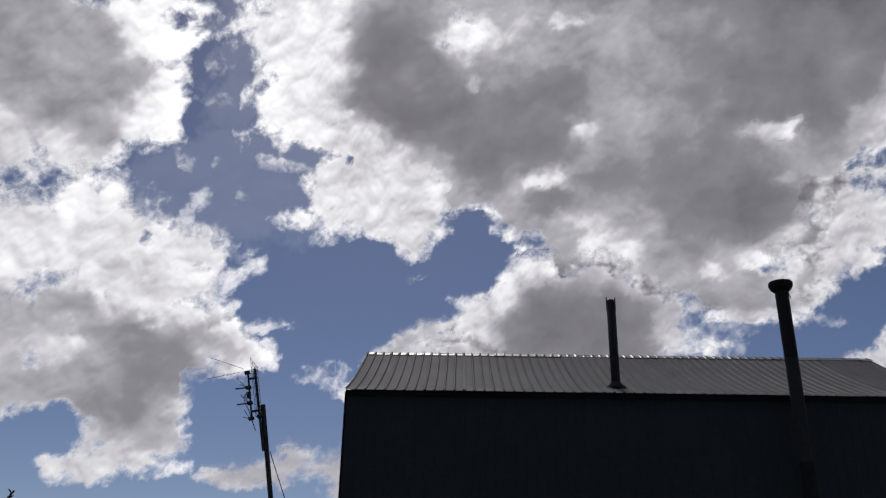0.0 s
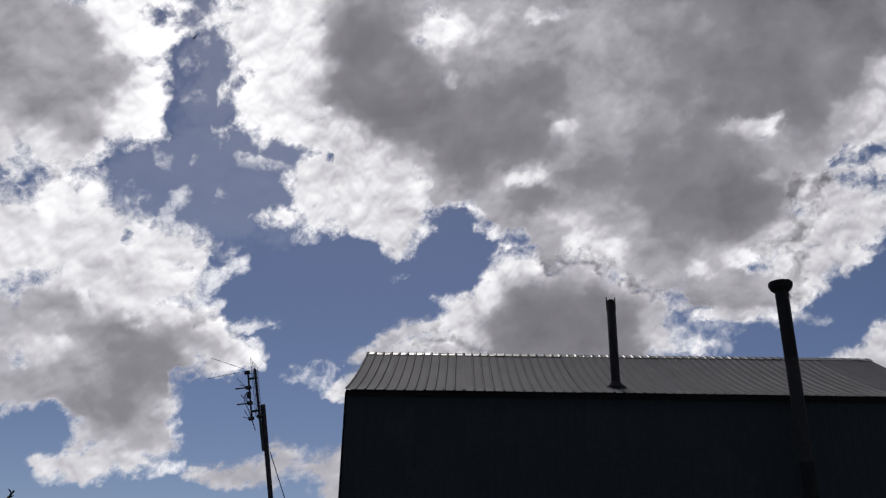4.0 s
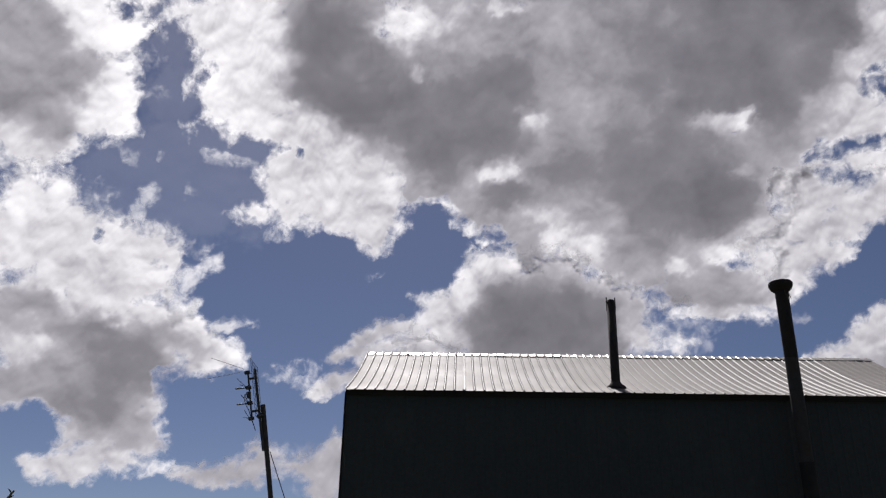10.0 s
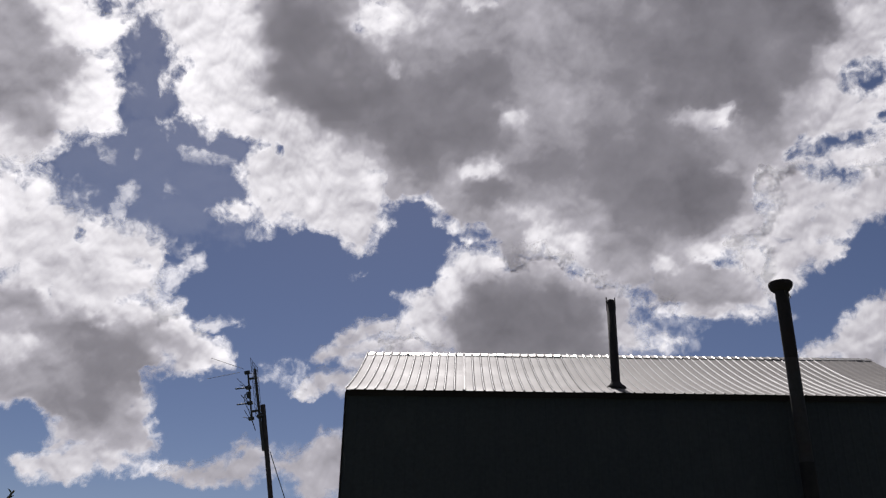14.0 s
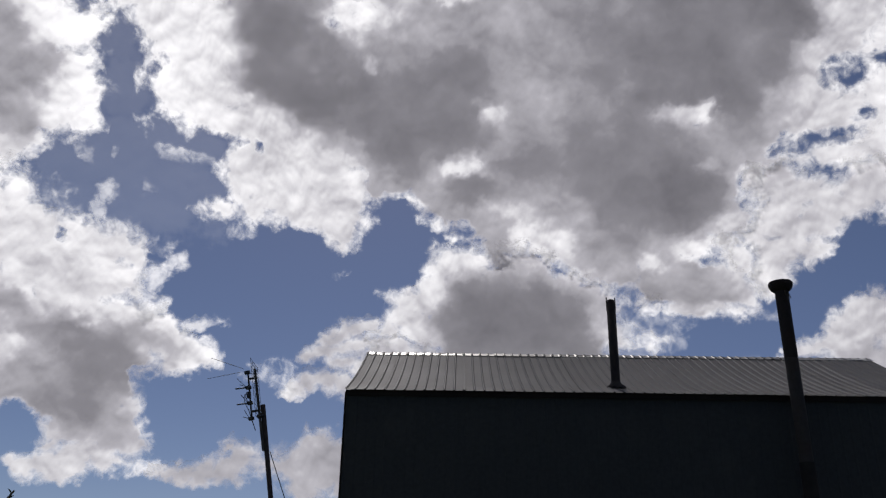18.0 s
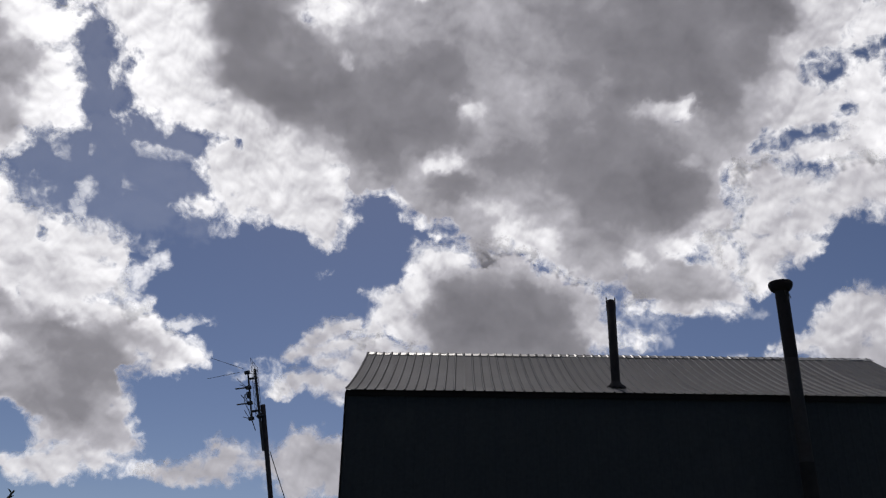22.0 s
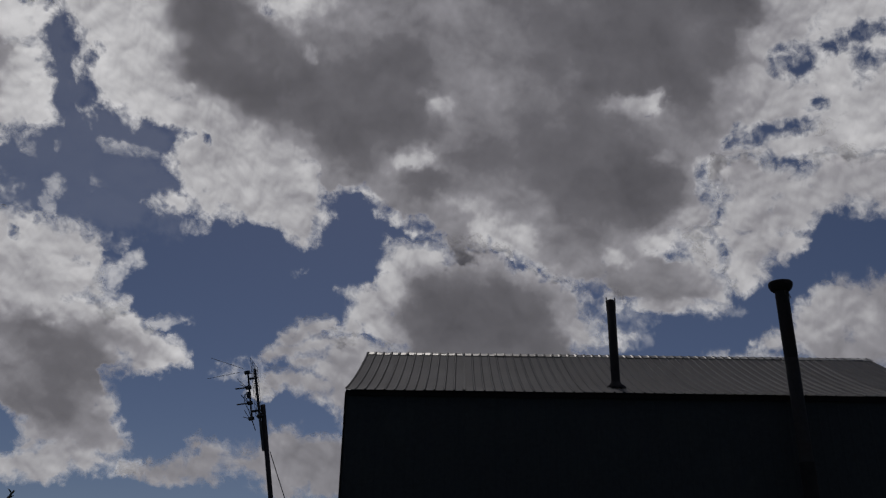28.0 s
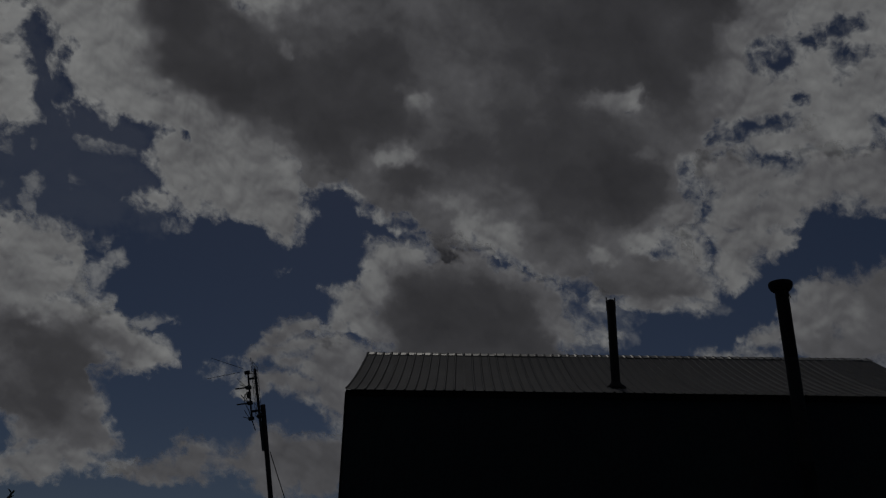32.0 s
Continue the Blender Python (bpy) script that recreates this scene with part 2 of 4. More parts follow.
bm.faces.new(old[::-1])
part("eave_board", bm, TRIM, barn, "dark brown eave board")
for x in (WX0 - 0.035, WX1 + 0.012):
    bm = bmesh.new()
    box(bm, x, x + 0.023, WY0 - 0.035, WY0 + 0.1, 0.0, EAVE - 0.05, 0.004)
    part("corner_trim", bm, TRIM, barn)

# ---- chimney pipe on the roof ----
BARN = pose(-2.222, 19.309, 0, 0, 0, -1.31)
cy, cz = slope(0.162)
pipe = thing("chimney_pipe", BARN @ Matrix.Translation((6.403, cy, cz)), "black sooty chimney pipe without a cap standing on the zinc roof", "chimney")
part("pipe", spin([(0.108, -0.05), (0.108, 2.18), (0.100, 2.18), (0.100, 1.6)], 24, False), SOOT, pipe, smooth=True)
part("liner", spin([(0.085, 1.55), (0.085, 2.225), (0.078, 2.225), (0.078, 1.55)], 20, False), SOOT, pipe, smooth=True)
part("boot", spin([(0.25, -0.04), (0.235, 0.02), (0.14, 0.10), (0.112, 0.16)], 24, False), SOOT, pipe, "flared flashing boot", smooth=True)
for s in (-1, 1):
    bm = bmesh.new()
    box(bm, s * 0.105 - 0.012, s * 0.105 + 0.012, -0.02, 0.02, 1.95, 2.30, 0.003)
    part("cap_strap", bm, SOOT, pipe)

# ---- tall flue before the wall ----
flue = thing("flue_stack", BARN @ Matrix.Translation((10.182, -0.5, 0)), "tall black steel flue with round cap before the barn wall", "flue")
TOP = EAVE + 2.533
JOIN = EAVE - 1.62
SHEEN_TOP = EAVE + 0.72
part("upper_pipe", spin([(0.15, SHEEN_TOP), (0.15, TOP - 0.1)], 28, True), SOOT, flue, smooth=False)
# paler colour here paints a reflection on the middle of the pipe
part("middle_pipe", spin([(0.147, JOIN), (0.147, SHEEN_TOP + 0.05)], 28, True), PIPE, flue, "grey-brown pipe section paler as if reflecting")
part("lower_pipe", spin([(0.162, 0.0), (0.162, JOIN + 0.02), (0.150, JOIN + 0.03)], 28, True), TAR, flue)
rng = random.Random(2)
for k in range(7):
    a = rng.uniform(-0.6, 0.5) if k < 5 else 3.3 + 0.3 * k
    bm = bmesh.new()
    rod(bm, (0.15 * math.cos(a), 0.15 * math.sin(a), TOP - 0.2), (0.17 * math.cos(a) + rng.uniform(0, 0.03), 0.17 * math.sin(a), TOP - 0.33 - 0.08 * rng.random()), 0.006, 0.002, 5)
    part("nest_straw", bm, BARK, flue, "stray straw under the cap")
part("cap", spin([(0.148, TOP - 0.2), (0.18, TOP - 0.19), (0.24, TOP - 0.13), (0.272, TOP - 0.06), (0.275, TOP + 0.0), (0.262, TOP + 0.03), (0.18, TOP + 0.05), (0.05, TOP + 0.06)], 32), SOOT, flue, "round mushroom cap", smooth=True)

# ---- television antenna on its leaning mast ----
mast = thing("antenna_mast", pose(-1.95, 12.0, 0), "leaning timber post with a lashed steel pole and guy wire", "mast")
lean = Vector((-0.238, 0.0, 1.281)).normalized()
foot = Vector((-2.527, 12.0, 4.294)) - lean * (4.294 / lean.z) - Vector((-1.95, 12.0, 0))
head = Vector((-2.527 + 1.95, 0, 4.294))
bm = bmesh.new()
rod(bm, foot, head, 0.030, 0.036, 12)
part("post", bm, TIMBER, mast)
bm = bmesh.new()
rod(bm, (-2.445 + 1.95, -0.045, 3.64), (-2.685 + 1.95, -0.045, 4.80), 0.019, None, 10)
part("pole", bm, GALV, mast)
for f in (0.42,):
    q = Vector((-2.445 + 1.95, -0.02, 3.64)).lerp(Vector((-2.685 + 1.95, -0.02, 4.80)), f)
    bm = spin([(0.05, -0.014), (0.054, -0.01), (0.054, 0.01), (0.05, 0.014)], 16, False)
    part("lashing", bm, BLACK, mast, "", False, Matrix.Translation(q + Vector((0.005, 0, 0))) @ pose(0, 0, 0, 0, -11, 0))
bm = bmesh.new()
sag = [Vector((-2.36 + 1.95, 0, 3.64)).lerp(Vector((-0.80 + 1.95, 0.25, 0.0)), i / 12) - Vector((0, 0, 0.18 * (i / 12) * (1 - i / 12))) for i in range(13)]
tube(bm, sag, 0.006, 6)
part("guy_wire", bm, BLACK, mast)

antenna = thing("tv_antenna", pose(-2.725, 12.0, 4.43, 0, -11, 0), "dark bow-tie television antenna with wire reflector on a leaning pole", "antenna")
bm = bmesh.new()
box(bm, -0.012, 0.012, -0.012, 0.012, -0.36, 0.36, 0.003)
part("boom", bm, GALV, antenna)
for z in (0.34, 0.115, -0.115, -0.34):
    bm = bmesh.new()
    box(bm, -0.05, 0.03, -0.03, 0.03, z - 0.022, z + 0.022, 0.006)
    part("insulator", bm, BLACK, antenna)
    # thin dipole rods, bent about by weather
    bent = {0.34: ((0.06, 0.20, 0.03),), 0.115: ((-0.16, -0.18, 0.13), (-0.13, -0.12, 0.035)), -0.115: ((-0.12, -0.16, 0.12), (-0.07, -0.1, 0.14)),
            -0.34: ((-0.09, -0.14, 0.13), (-0.13, -0.12, 0.02), (-0.04, 0.16, 0.1))}[z]
    for dx, dy, dz in bent:
        bm = bmesh.new()
        rod(bm, (-0.03, 0.02 if dy > 0 else -0.02, z), (0.8 * dx, dy, z + 0.8 * dz), 0.0045, None, 6)
        part("whisker", bm, GALV, antenna)
    if abs(z) < 0.2:
        bm = bmesh.new()
        rod(bm, (-0.02, -0.01, z), (-0.165, -0.14, z - 0.028), 0.0105, None, 8)
        part("dipole_arm", bm, BLACK, antenna, "stout dark dipole arm")
bm = bmesh.new()
box(bm, -0.04, 0.02, -0.05, -0.012, -0.05, 0.045, 0.008)
part("junction_box", bm, BLACK, antenna)
for z in (0.24, -0.24):
    bm = bmesh.new()
    box(bm, 0.0, 0.13, -0.015, 0.015, z - 0.015, z + 0.015, 0.004)
    part("bracket", bm, BLACK, antenna)
for k in range(15):
    z = -0.37 + 0.06 * k
    bm = bmesh.new()
    rod(bm, (0.095, -0.26, z), (0.095, 0.26, z), 0.0022, None, 5)
    part("reflector_wire", bm, GALV, antenna)
for y in (-0.255, -0.13, 0.0, 0.13, 0.255):
    bm = bmesh.new()
    rod(bm, (0.099, y, -0.37), (0.099, y, 0.47), 0.003, None, 5)
    part("reflector_stay", bm, GALV, antenna)
for a, b in (((-0.43, -0.35, 0.53), (-0.06, -0.02, 0.40)), ((-0.53, -0.25, 0.27), (-0.12, 0.0, 0.36))):
    bm = bmesh.new()
    rod(bm, a, b, 0.0035, None, 5)
    part("long_rod", bm, GALV, antenna)
bm = bmesh.new()
tube(bm, [Vector((-0.03, -0.02, 0.05)), Vector((-0.075, -0.03, -0.02)), Vector((-0.075, -0.03, -0.1)), Vector((-0.03, -0.03, -0.22)), Vector((0.0, -0.02, -0.36)), Vector((0.02, -0.02, -0.44)), Vector((0.035, -0.01, -0.52))], 0.006, 6)
part("cable", bm, BLACK, antenna)

# ---- sapling beside the camera ----
sapling = thing("sapling", pose(-1.42, 2.55, 0), "young tree with dark green pointed leaves", "tree")


def leaf_mesh(length, width):
    """A pointed leaf, folded along its rib and curling at the tip."""
    verts, faces = [], []
    for i in range(9):
        t = i / 8
        w = width * 0.5 * math.sin(math.pi * t ** 0.8) ** 0.9 * (1 - 0.25 * t)
        z = -0.25 * length * t * t
        for s in (-1, -0.5, 0, 0.5, 1):
            verts.append((length * t, w * s, z + abs(s) * w * 0.35))
    for i in range(8):
        for k in range(4):
            a = 5 * i + k
            faces.append((a, a + 5, a + 6, a + 1))
    n_v = len(verts)
    verts += [(x, y, z - 0.0006) for x, y, z in verts]
    faces += [tuple(v + n_v for v in f[::-1]) for f in faces]
    return mesh_of("leaf", verts, faces, LEAF, True)


big_leaf, mid_leaf = leaf_mesh(0.062, 0.026), leaf_mesh(0.042, 0.015)


def limb(points, r0, r1, parent, name="limb"):
    bm = bmesh.new()
    for i, (a, b) in enumerate(zip(points, points[1:])):
        f, g = i / (len(points) - 1), (i + 1) / (len(points) - 1)
        rod(bm, a, b, r0 + (r1 - r0) * f, r0 + (r1 - r0) * g, 8)
    return part(name, bm, BARK, parent)


limb([(0, 0, 0), (0.02, 0, 0.5), (-0.01, 0.01, 1.0), (0.02, 0, 1.4), (0.04, 0.0, 1.6)], 0.022, 0.011, sapling, "trunk")
limb([(0.03, 0, 1.5), (0.11, -0.02, 1.68), (0.165, -0.05, 1.80), (0.19, -0.05, 1.87), (0.212, -0.05, 1.902)], 0.009, 0.0022, sapling)
limb([(0.02, 0, 1.4), (-0.1, 0.05, 1.6), (-0.16, 0.06, 1.72)], 0.009, 0.003, sapling)
limb([(0.0, 0, 1.2), (0.08, 0.1, 1.42), (0.1, 0.16, 1.6)], 0.009, 0.003, sapling)
rng = random.Random(9)
for k in range(46):
    a, z = rng.uniform(0, 6.28), rng.uniform(1.25, 1.76)
    r = 0.05 + 0.13 * rng.random()
    child("leaf", rng.choice((big_leaf, mid_leaf)), sapling, "", pose(0.02 + r * math.cos(a) * 0.9, r * math.sin(a), z, rng.uniform(-40, 40), rng.uniform(-30, 50), math.degrees(a) + rng.uniform(-40, 40)))
for p in (pose(0.196, -0.05, 1.878, 80, -40, 5), pose(0.205, -0.05, 1.892, 60, -60, 170), pose(0.2, -0.05, 1.885, 90, -62, 20)):
    child("leaf", leaf_mesh(0.02, 0.007), sapling, "", p)
BOUGH = Vector((0.164, -0.05, 1.6))
bough = child("swaying_branch", None, sapling, "swaying leafy branch tip", Matrix.Translation(BOUGH))
limb([(-0.12, 0, -0.1), (-0.03, 0, 0.12), (0.0, 0, 0.26), (0.012, 0, 0.33), (0.02, 0, 0.36)], 0.004, 0.0016, bough, "twig")
for p, me in ((pose(0.006, 0, 0.288, 70, 4, 2), big_leaf), (pose(0.02, 0, 0.348, 75, 12, 5), mid_leaf), (pose(0.016, 0, 0.345, 80, 60, 20), leaf_mesh(0.026, 0.012)),
              (pose(0.018, 0, 0.352, 80, -55, 10), leaf_mesh(0.022, 0.008)), (pose(0.02, 0, 0.358, 80, -40, 170), leaf_mesh(0.03, 0.010)),
              (pose(0.0, 0, 0.27, 70, -70, 150), mid_leaf), (pose(-0.004, 0.01, 0.24, 50, 10, 200), big_leaf)):
    child("leaf", me, bough, "", p)


# ---- clouds ----
def lattice(x, y, seed):
    """Smooth gradient noise, about -1 to 1, for arrays."""
    xi, yi = np.floor(x).astype(np.int64), np.floor(y).astype(np.int64)
    xf, yf = x - xi, y - yi

    def grad(ix, iy, dx, dy):
        h = (ix * 374761393 + iy * 668265263 + seed * 974634777) & 0xFFFFFFFF
        h = ((h ^ (h >> 13)) * 1274126177) & 0xFFFFFFFF
        a = ((h ^ (h >> 16)) & 0xFFFF) * (2 * math.pi / 65536)
        return np.cos(a) * dx + np.sin(a) * dy

    u, v = xf * xf * xf * (xf * (xf * 6 - 15) + 10), yf * yf * yf * (yf * (yf * 6 - 15) + 10)
    a = grad(xi, yi, xf, yf) * (1 - u) + grad(xi + 1, yi, xf - 1, yf) * u
    b = grad(xi, yi + 1, xf, yf - 1) * (1 - u) + grad(xi + 1, yi + 1, xf - 1, yf - 1) * u
    return 1.5 * (a * (1 - v) + b * v)


def fractal(x, y, seed, octaves, gain=0.5, billow=False):
    total, amp, size = 0, 1.0, 0
    x, y = 0.88 * x - 0.48 * y, 0.48 * x + 0.88 * y
    for k in range(octaves):
        s = lattice(x * 2 ** k + 17.3 * k, y * 2 ** k - 9.1 * k, seed + k)
        x, y = 0.8 * x - 0.6 * y, 0.6 * x + 0.8 * y
        total = total + amp * (1 - 2.4 * np.abs(s) if billow else s)
        size, amp = size + amp, amp * gain
    return total / size


def heaped(x, y, seed):
    """Rounded heads with creases between them, about 0 to 1."""
    total, amp = 0, 0.55
    for k in range(5):
        v = lattice(x * 2 ** k + 5.7 * k, y * 2 ** k - 3.3 * k, seed + k)
        total = total + amp * np.sqrt(v * v + 0.004) * 1.7
        x, y = 0.8 * x - 0.6 * y, 0.6 * x + 0.8 * y
        amp *= 0.46
    return total


clouds, laid = [], []


def islands(mask):
    """The separate pieces of a mask, largest first."""
    left = {(int(j), int(i)) for j, i in zip(*np.nonzero(mask))}
    found = []
    while left:
        todo = [left.pop()]
        piece = list(todo)
        while todo:
            j, i = todo.pop()
            for q in ((j + 1, i), (j - 1, i), (j, i + 1), (j, i - 1)):
                if q in left:
                    left.remove(q)
                    todo.append(q)
                    piece.append(q)
        found.append(piece)
    return sorted(found, key=len, reverse=True)


def cloud(label, azimuth, elevation, height, wind, puffs, gaps, step=2.6, body=1.0, dull=0.0, hearts=(), meets=None):
    """A cumulus in a level layer, height metres above the eye, which the wind (metres a second, east and north) carries
    along.
    Puffs (across, up, two radii, turn, thickness; 1500 to its distance) are merged, heaped and torn; gaps are holes
    through it, hearts are dense or thin places in it, dull greys it all over, as weaker light would, by a least
    thickness; meets: it ends where its neighbours begin. Its base is the dense side; the top is thin haze.
    The body and each loose wisp are parts."""
    seed = 11 * (len(clouds) + 1)
    puffs = np.array(puffs, dtype=float)
    reach = puffs[:, 2:4].max(axis=1) * 1.35 + 12
    x0, x1 = (puffs[:, 0] - reach).min(), (puffs[:, 0] + reach).max()
    y0, y1 = (puffs[:, 1] - reach).min(), (puffs[:, 1] + reach).max()
    nx, ny = int((x1 - x0) / step) + 1, int((y1 - y0) / step) + 1
    gx, gy = np.meshgrid(x0 + np.arange(nx) * step, y0 + np.arange(ny) * step)
    az, el = radians(azimuth), radians(elevation)
    way = Vector((math.sin(az) * math.cos(el), math.cos(az) * math.cos(el), math.sin(el)))
    side = way.cross(Vector((0, 0, 1))).normalized()
    rise = side.cross(way)
    lines = 1500 * np.array(way) + gx[..., None] * np.array(side) + gy[..., None] * np.array(rise)
    # swirled outline
    wx = gx + 30 * fractal(gx / 90, gy / 90, seed, 5, 0.58) + 10 * fractal(gx / 24, gy / 24, seed + 31, 4, 0.65)
    wy = gy + 30 * fractal(gx / 90, gy / 90, seed + 50, 5, 0.58) + 10 * fractal(gx / 24, gy / 24, seed + 81, 4, 0.65)
    heap, weight, tau = 0, 0, 0
    for across, up, ra, rb, turn, thick in puffs:
        c, s = math.cos(radians(turn)), math.sin(radians(turn))
        dx, dy = wx - across, wy - up
        r = np.sqrt(((dx * c + dy * s) / ra) ** 2 + ((dy * c - dx * s) / rb) ** 2)
        m = (1.15 - r) * min(1.0, 0.35 + min(ra, rb) / 70)
        heap = heap + np.exp(7.0 * np.maximum(np.minimum(m, 0.12 + 1.6 * thick) if thick < 0 else m, -2))
        k = np.exp(3.6 * np.clip(1.1 - r, -3, 0.9)) * (50 / min(ra, rb)) ** 0.9
        weight, tau = weight + k, tau + k * max(thick, 0.0)
    tau = tau / weight
    best = (np.log(heap) / 7.0 - 0.06) * (0.45 if 0.1 < body < 0.3 else 1.0)
    for across, up, ra, rb, turn in gaps:
        c, s = math.cos(radians(turn)), math.sin(radians(turn))
        dx, dy = wx - across, wy - up
        r = np.sqrt(((dx * c + dy * s) / ra) ** 2 + ((dy * c - dx * s) / rb) ** 2)
        hole = (r - 1.0) * min(1.0, 0.3 + min(ra, rb) / 60) * 0.8
        # small gaps stay hazy
        best = np.minimum(best, np.maximum(hole, -0.11) if min(ra, rb) < 22 else hole)
    # neighbours in the layer meet edge to edge
    for look_way, look_side, look_rise, left, low, stride, field in laid if (body == 1 if meets is None else meets) else ():
        ahead = np.maximum(lines @ look_way, 1)
        ci, cj = ((1500 * (lines @ look_side) / ahead - left) / stride).astype(int), ((1500 * (lines @ look_rise) / ahead - low) / stride).astype(int)
        inside = (ci >= 0) & (cj >= 0) & (ci < field.shape[1]) & (cj < field.shape[0]) & (ahead > 600)
        met = np.where(inside, field[np.clip(cj, 0, field.shape[0] - 1), np.clip(ci, 0, field.shape[1] - 1)], -1)
        best = np.minimum(best, 0.9 * (0.3 - met))
    # bright breaks in the cloud are ragged
    fray = [15 * fractal(gx / 26, gy / 26, seed + 101 + 9 * k, 4, 0.62) for k in (0, 1)]
    for across, up, ra, rb, turn, thick in hearts:
        c, s = math.cos(radians(turn)), math.sin(radians(turn))
        small = 1.0 if thick < 0.3 else 0.4
        dx, dy = wx + small * fray[0] - across, wy + small * fray[1] - up
        w = 0.92 * np.exp(-0.8 * (((dx * c + dy * s) / ra) ** 2 + ((dy * c - dx * s) / rb) ** 2) ** 1.5)
        tau = tau + w * (thick - tau)
    soft = fractal(gx / 80, gy / 80, seed + 7, 2, 0.5)
    # heads of vapour with creases between them, and the same shifted up, to paint sunlit tops and grey undersides
    hx, hy = gx + 14 * fractal(gx / 120, gy / 120, seed + 71, 2), gy + 14 * fractal(gx / 120, gy / 120, seed + 75, 2)
    heads = [heaped(hx / 64, (hy + up) / 64, seed + 23) for up in (0, 8)]
    cover = best + 0.30 * (heads[0] - 0.42) + 0.10 * fractal(gx / 22, gy / 22, seed + 9, 3, 0.65)
    # no holes in a dense heart
    cover = cover + 0.4 * np.clip((tau - 0.28) / 0.15, 0, 1) * np.clip(best / 0.15 - 0.4, 0, 1)
    # parts of the rim are crisp, parts frayed
    crisp = np.clip(0.95 + 1.1 * fractal(gx / 130, gy / 130, seed + 61, 2), 0.5, 1.7)
    cover = np.where(cover < 0, 1.5 * crisp * cover, crisp * cover + 1.2 * np.maximum(cover - 0.2, 0))
    inner = np.clip((cover - 0.02) / 0.45, 0, 1)
    tau = np.maximum(tau, 0) * (0.55 + 0.45 * inner * inner * (3 - 2 * inner))
    # heads show most where the cloud is of middling thickness; its deep heart is softly mottled
    tau = tau + dull * (1 - tau)
    calm, deep = tau, np.clip(tau / 0.5, 0, 1)
    lump = 0.11 + 0.20 * deep * (1 - deep) - 0.07 * deep
    mottled = 0.09 * fractal(gx / 110, gy / 110, seed + 3, 4, 0.45) + 0.17 * deep * fractal(wx / 62, wy / 62, seed + 43, 5, 0.52)
    tau = tau + 0.04 * inner + mottled + lump * (0.42 - heads[0]) + 1.5 * lump * (heads[1] - heads[0])
    if body == 1:
        laid.append((np.array(way), np.array(side), np.array(rise), x0, y0, step, cover))
    fill = np.clip(best + 0.1, 0, 1)
    dome = fill * fill * (3 - 2 * fill)
    lower = 1 - (5 * dome + 0.8 * soft * dome) / 1500
    upper = (30 + 8 * soft) * dome + 4
    keep = cover > -0.34
    quad = keep[:-1, :-1] | keep[1:, :-1] | keep[:-1, 1:] | keep[1:, 1:]
    place = EYE + way * (height / way.z)
    whole = thing("cloud", Matrix.Translation(place), label, "cloud", "drifting clouds")
    # each spot of the layer lies where its line of sight meets the layer
    reached = np.minimum(height / np.maximum(lines[..., 2], 1), 4850 / np.linalg.norm(lines, axis=2))[..., None]
    base = lines * reached * lower[..., None] - np.array(place - EYE)
    top = lines * reached + upper[..., None] * reached * np.array((0, 0, 1)) - np.array(place - EYE)
    spots = np.stack([gx, gy, np.full(gx.shape, 7.0 * seed)], axis=2)
    for rank, piece in enumerate(islands(quad)):
        if len(piece) < 24:
            break
        jj, ii = np.array(piece).T
        corner = jj * nx + ii
        quads = np.stack([corner, corner + 1, corner + nx + 1, corner + nx], axis=1)
        used, packed = np.unique(quads, return_inverse=True)
        packed = packed.reshape(quads.shape)
        count_v = len(used)
        below, above = base.reshape(-1, 3)[used], top.reshape(-1, 3)[used]
        faces = np.concatenate([packed, packed[:, ::-1] + count_v])
        # rim that joins both sides
        edges = np.concatenate([packed[:, [k, (k + 1) % 4]] for k in range(4)])
        code = np.sort(edges, axis=1) @ np.array([count_v, 1])
        _, first, times = np.unique(code, return_index=True, return_counts=True)
        rim = edges[first[times == 1]]
        faces = np.concatenate([faces, np.stack([rim[:, 1], rim[:, 0], rim[:, 0] + count_v, rim[:, 1] + count_v], axis=1)])
        every = np.concatenate([below, above])
        dense = np.concatenate([np.full(count_v, body), np.full(count_v, 0.1 * body)])
        # a large cloud shows a grey heart, a white rim and, behind both, its hazy upper side
        if rank == 0 and body == 1:
            grey = calm.ravel()[quads].mean(axis=1) > 0.34
            # specks of either take the colour's name that surrounds them
            number = np.full(quad.shape, -1)
            number[jj, ii] = np.arange(len(jj))
            for tone in (True, False):
                spread = np.zeros(quad.shape, dtype=bool)
                spread[jj[grey == tone], ii[grey == tone]] = True
                for patch in islands(spread)[1:]:
                    if len(patch) < 140:
                        grey[number[tuple(np.array(patch).T)]] = not tone
            shares = [("upper_side", faces[len(packed):])]
            for tone, name in ((True, "grey_heart"), (False, "white_rim")):
                spread = np.zeros(quad.shape, dtype=bool)
                spread[jj[grey == tone], ii[grey == tone]] = True
                for patch in islands(spread):
                    shares.append((name, faces[number[tuple(np.array(patch).T)]]))
        else:
            shares = (("cloud_body" if rank == 0 else "wisp", faces),)
        for name, some in shares:
            if not len(some):
                continue
            mine, some = np.unique(some, return_inverse=True)
            some = some.reshape(-1, 4)
            me = bpy.data.meshes.new(name)
            me.vertices.add(len(mine))
            me.vertices.foreach_set("co", every[mine].astype(np.float32).ravel())
            me.loops.add(some.size)
            me.loops.foreach_set("vertex_index", some.astype(np.int32).ravel())
            me.polygons.add(len(some))
            me.polygons.foreach_set("loop_start", np.arange(0, some.size, 4, dtype=np.int32))
            me.polygons.foreach_set("use_smooth", np.ones(len(some), dtype=bool))
            me.update(calc_edges=True)
            source = used[mine % count_v]
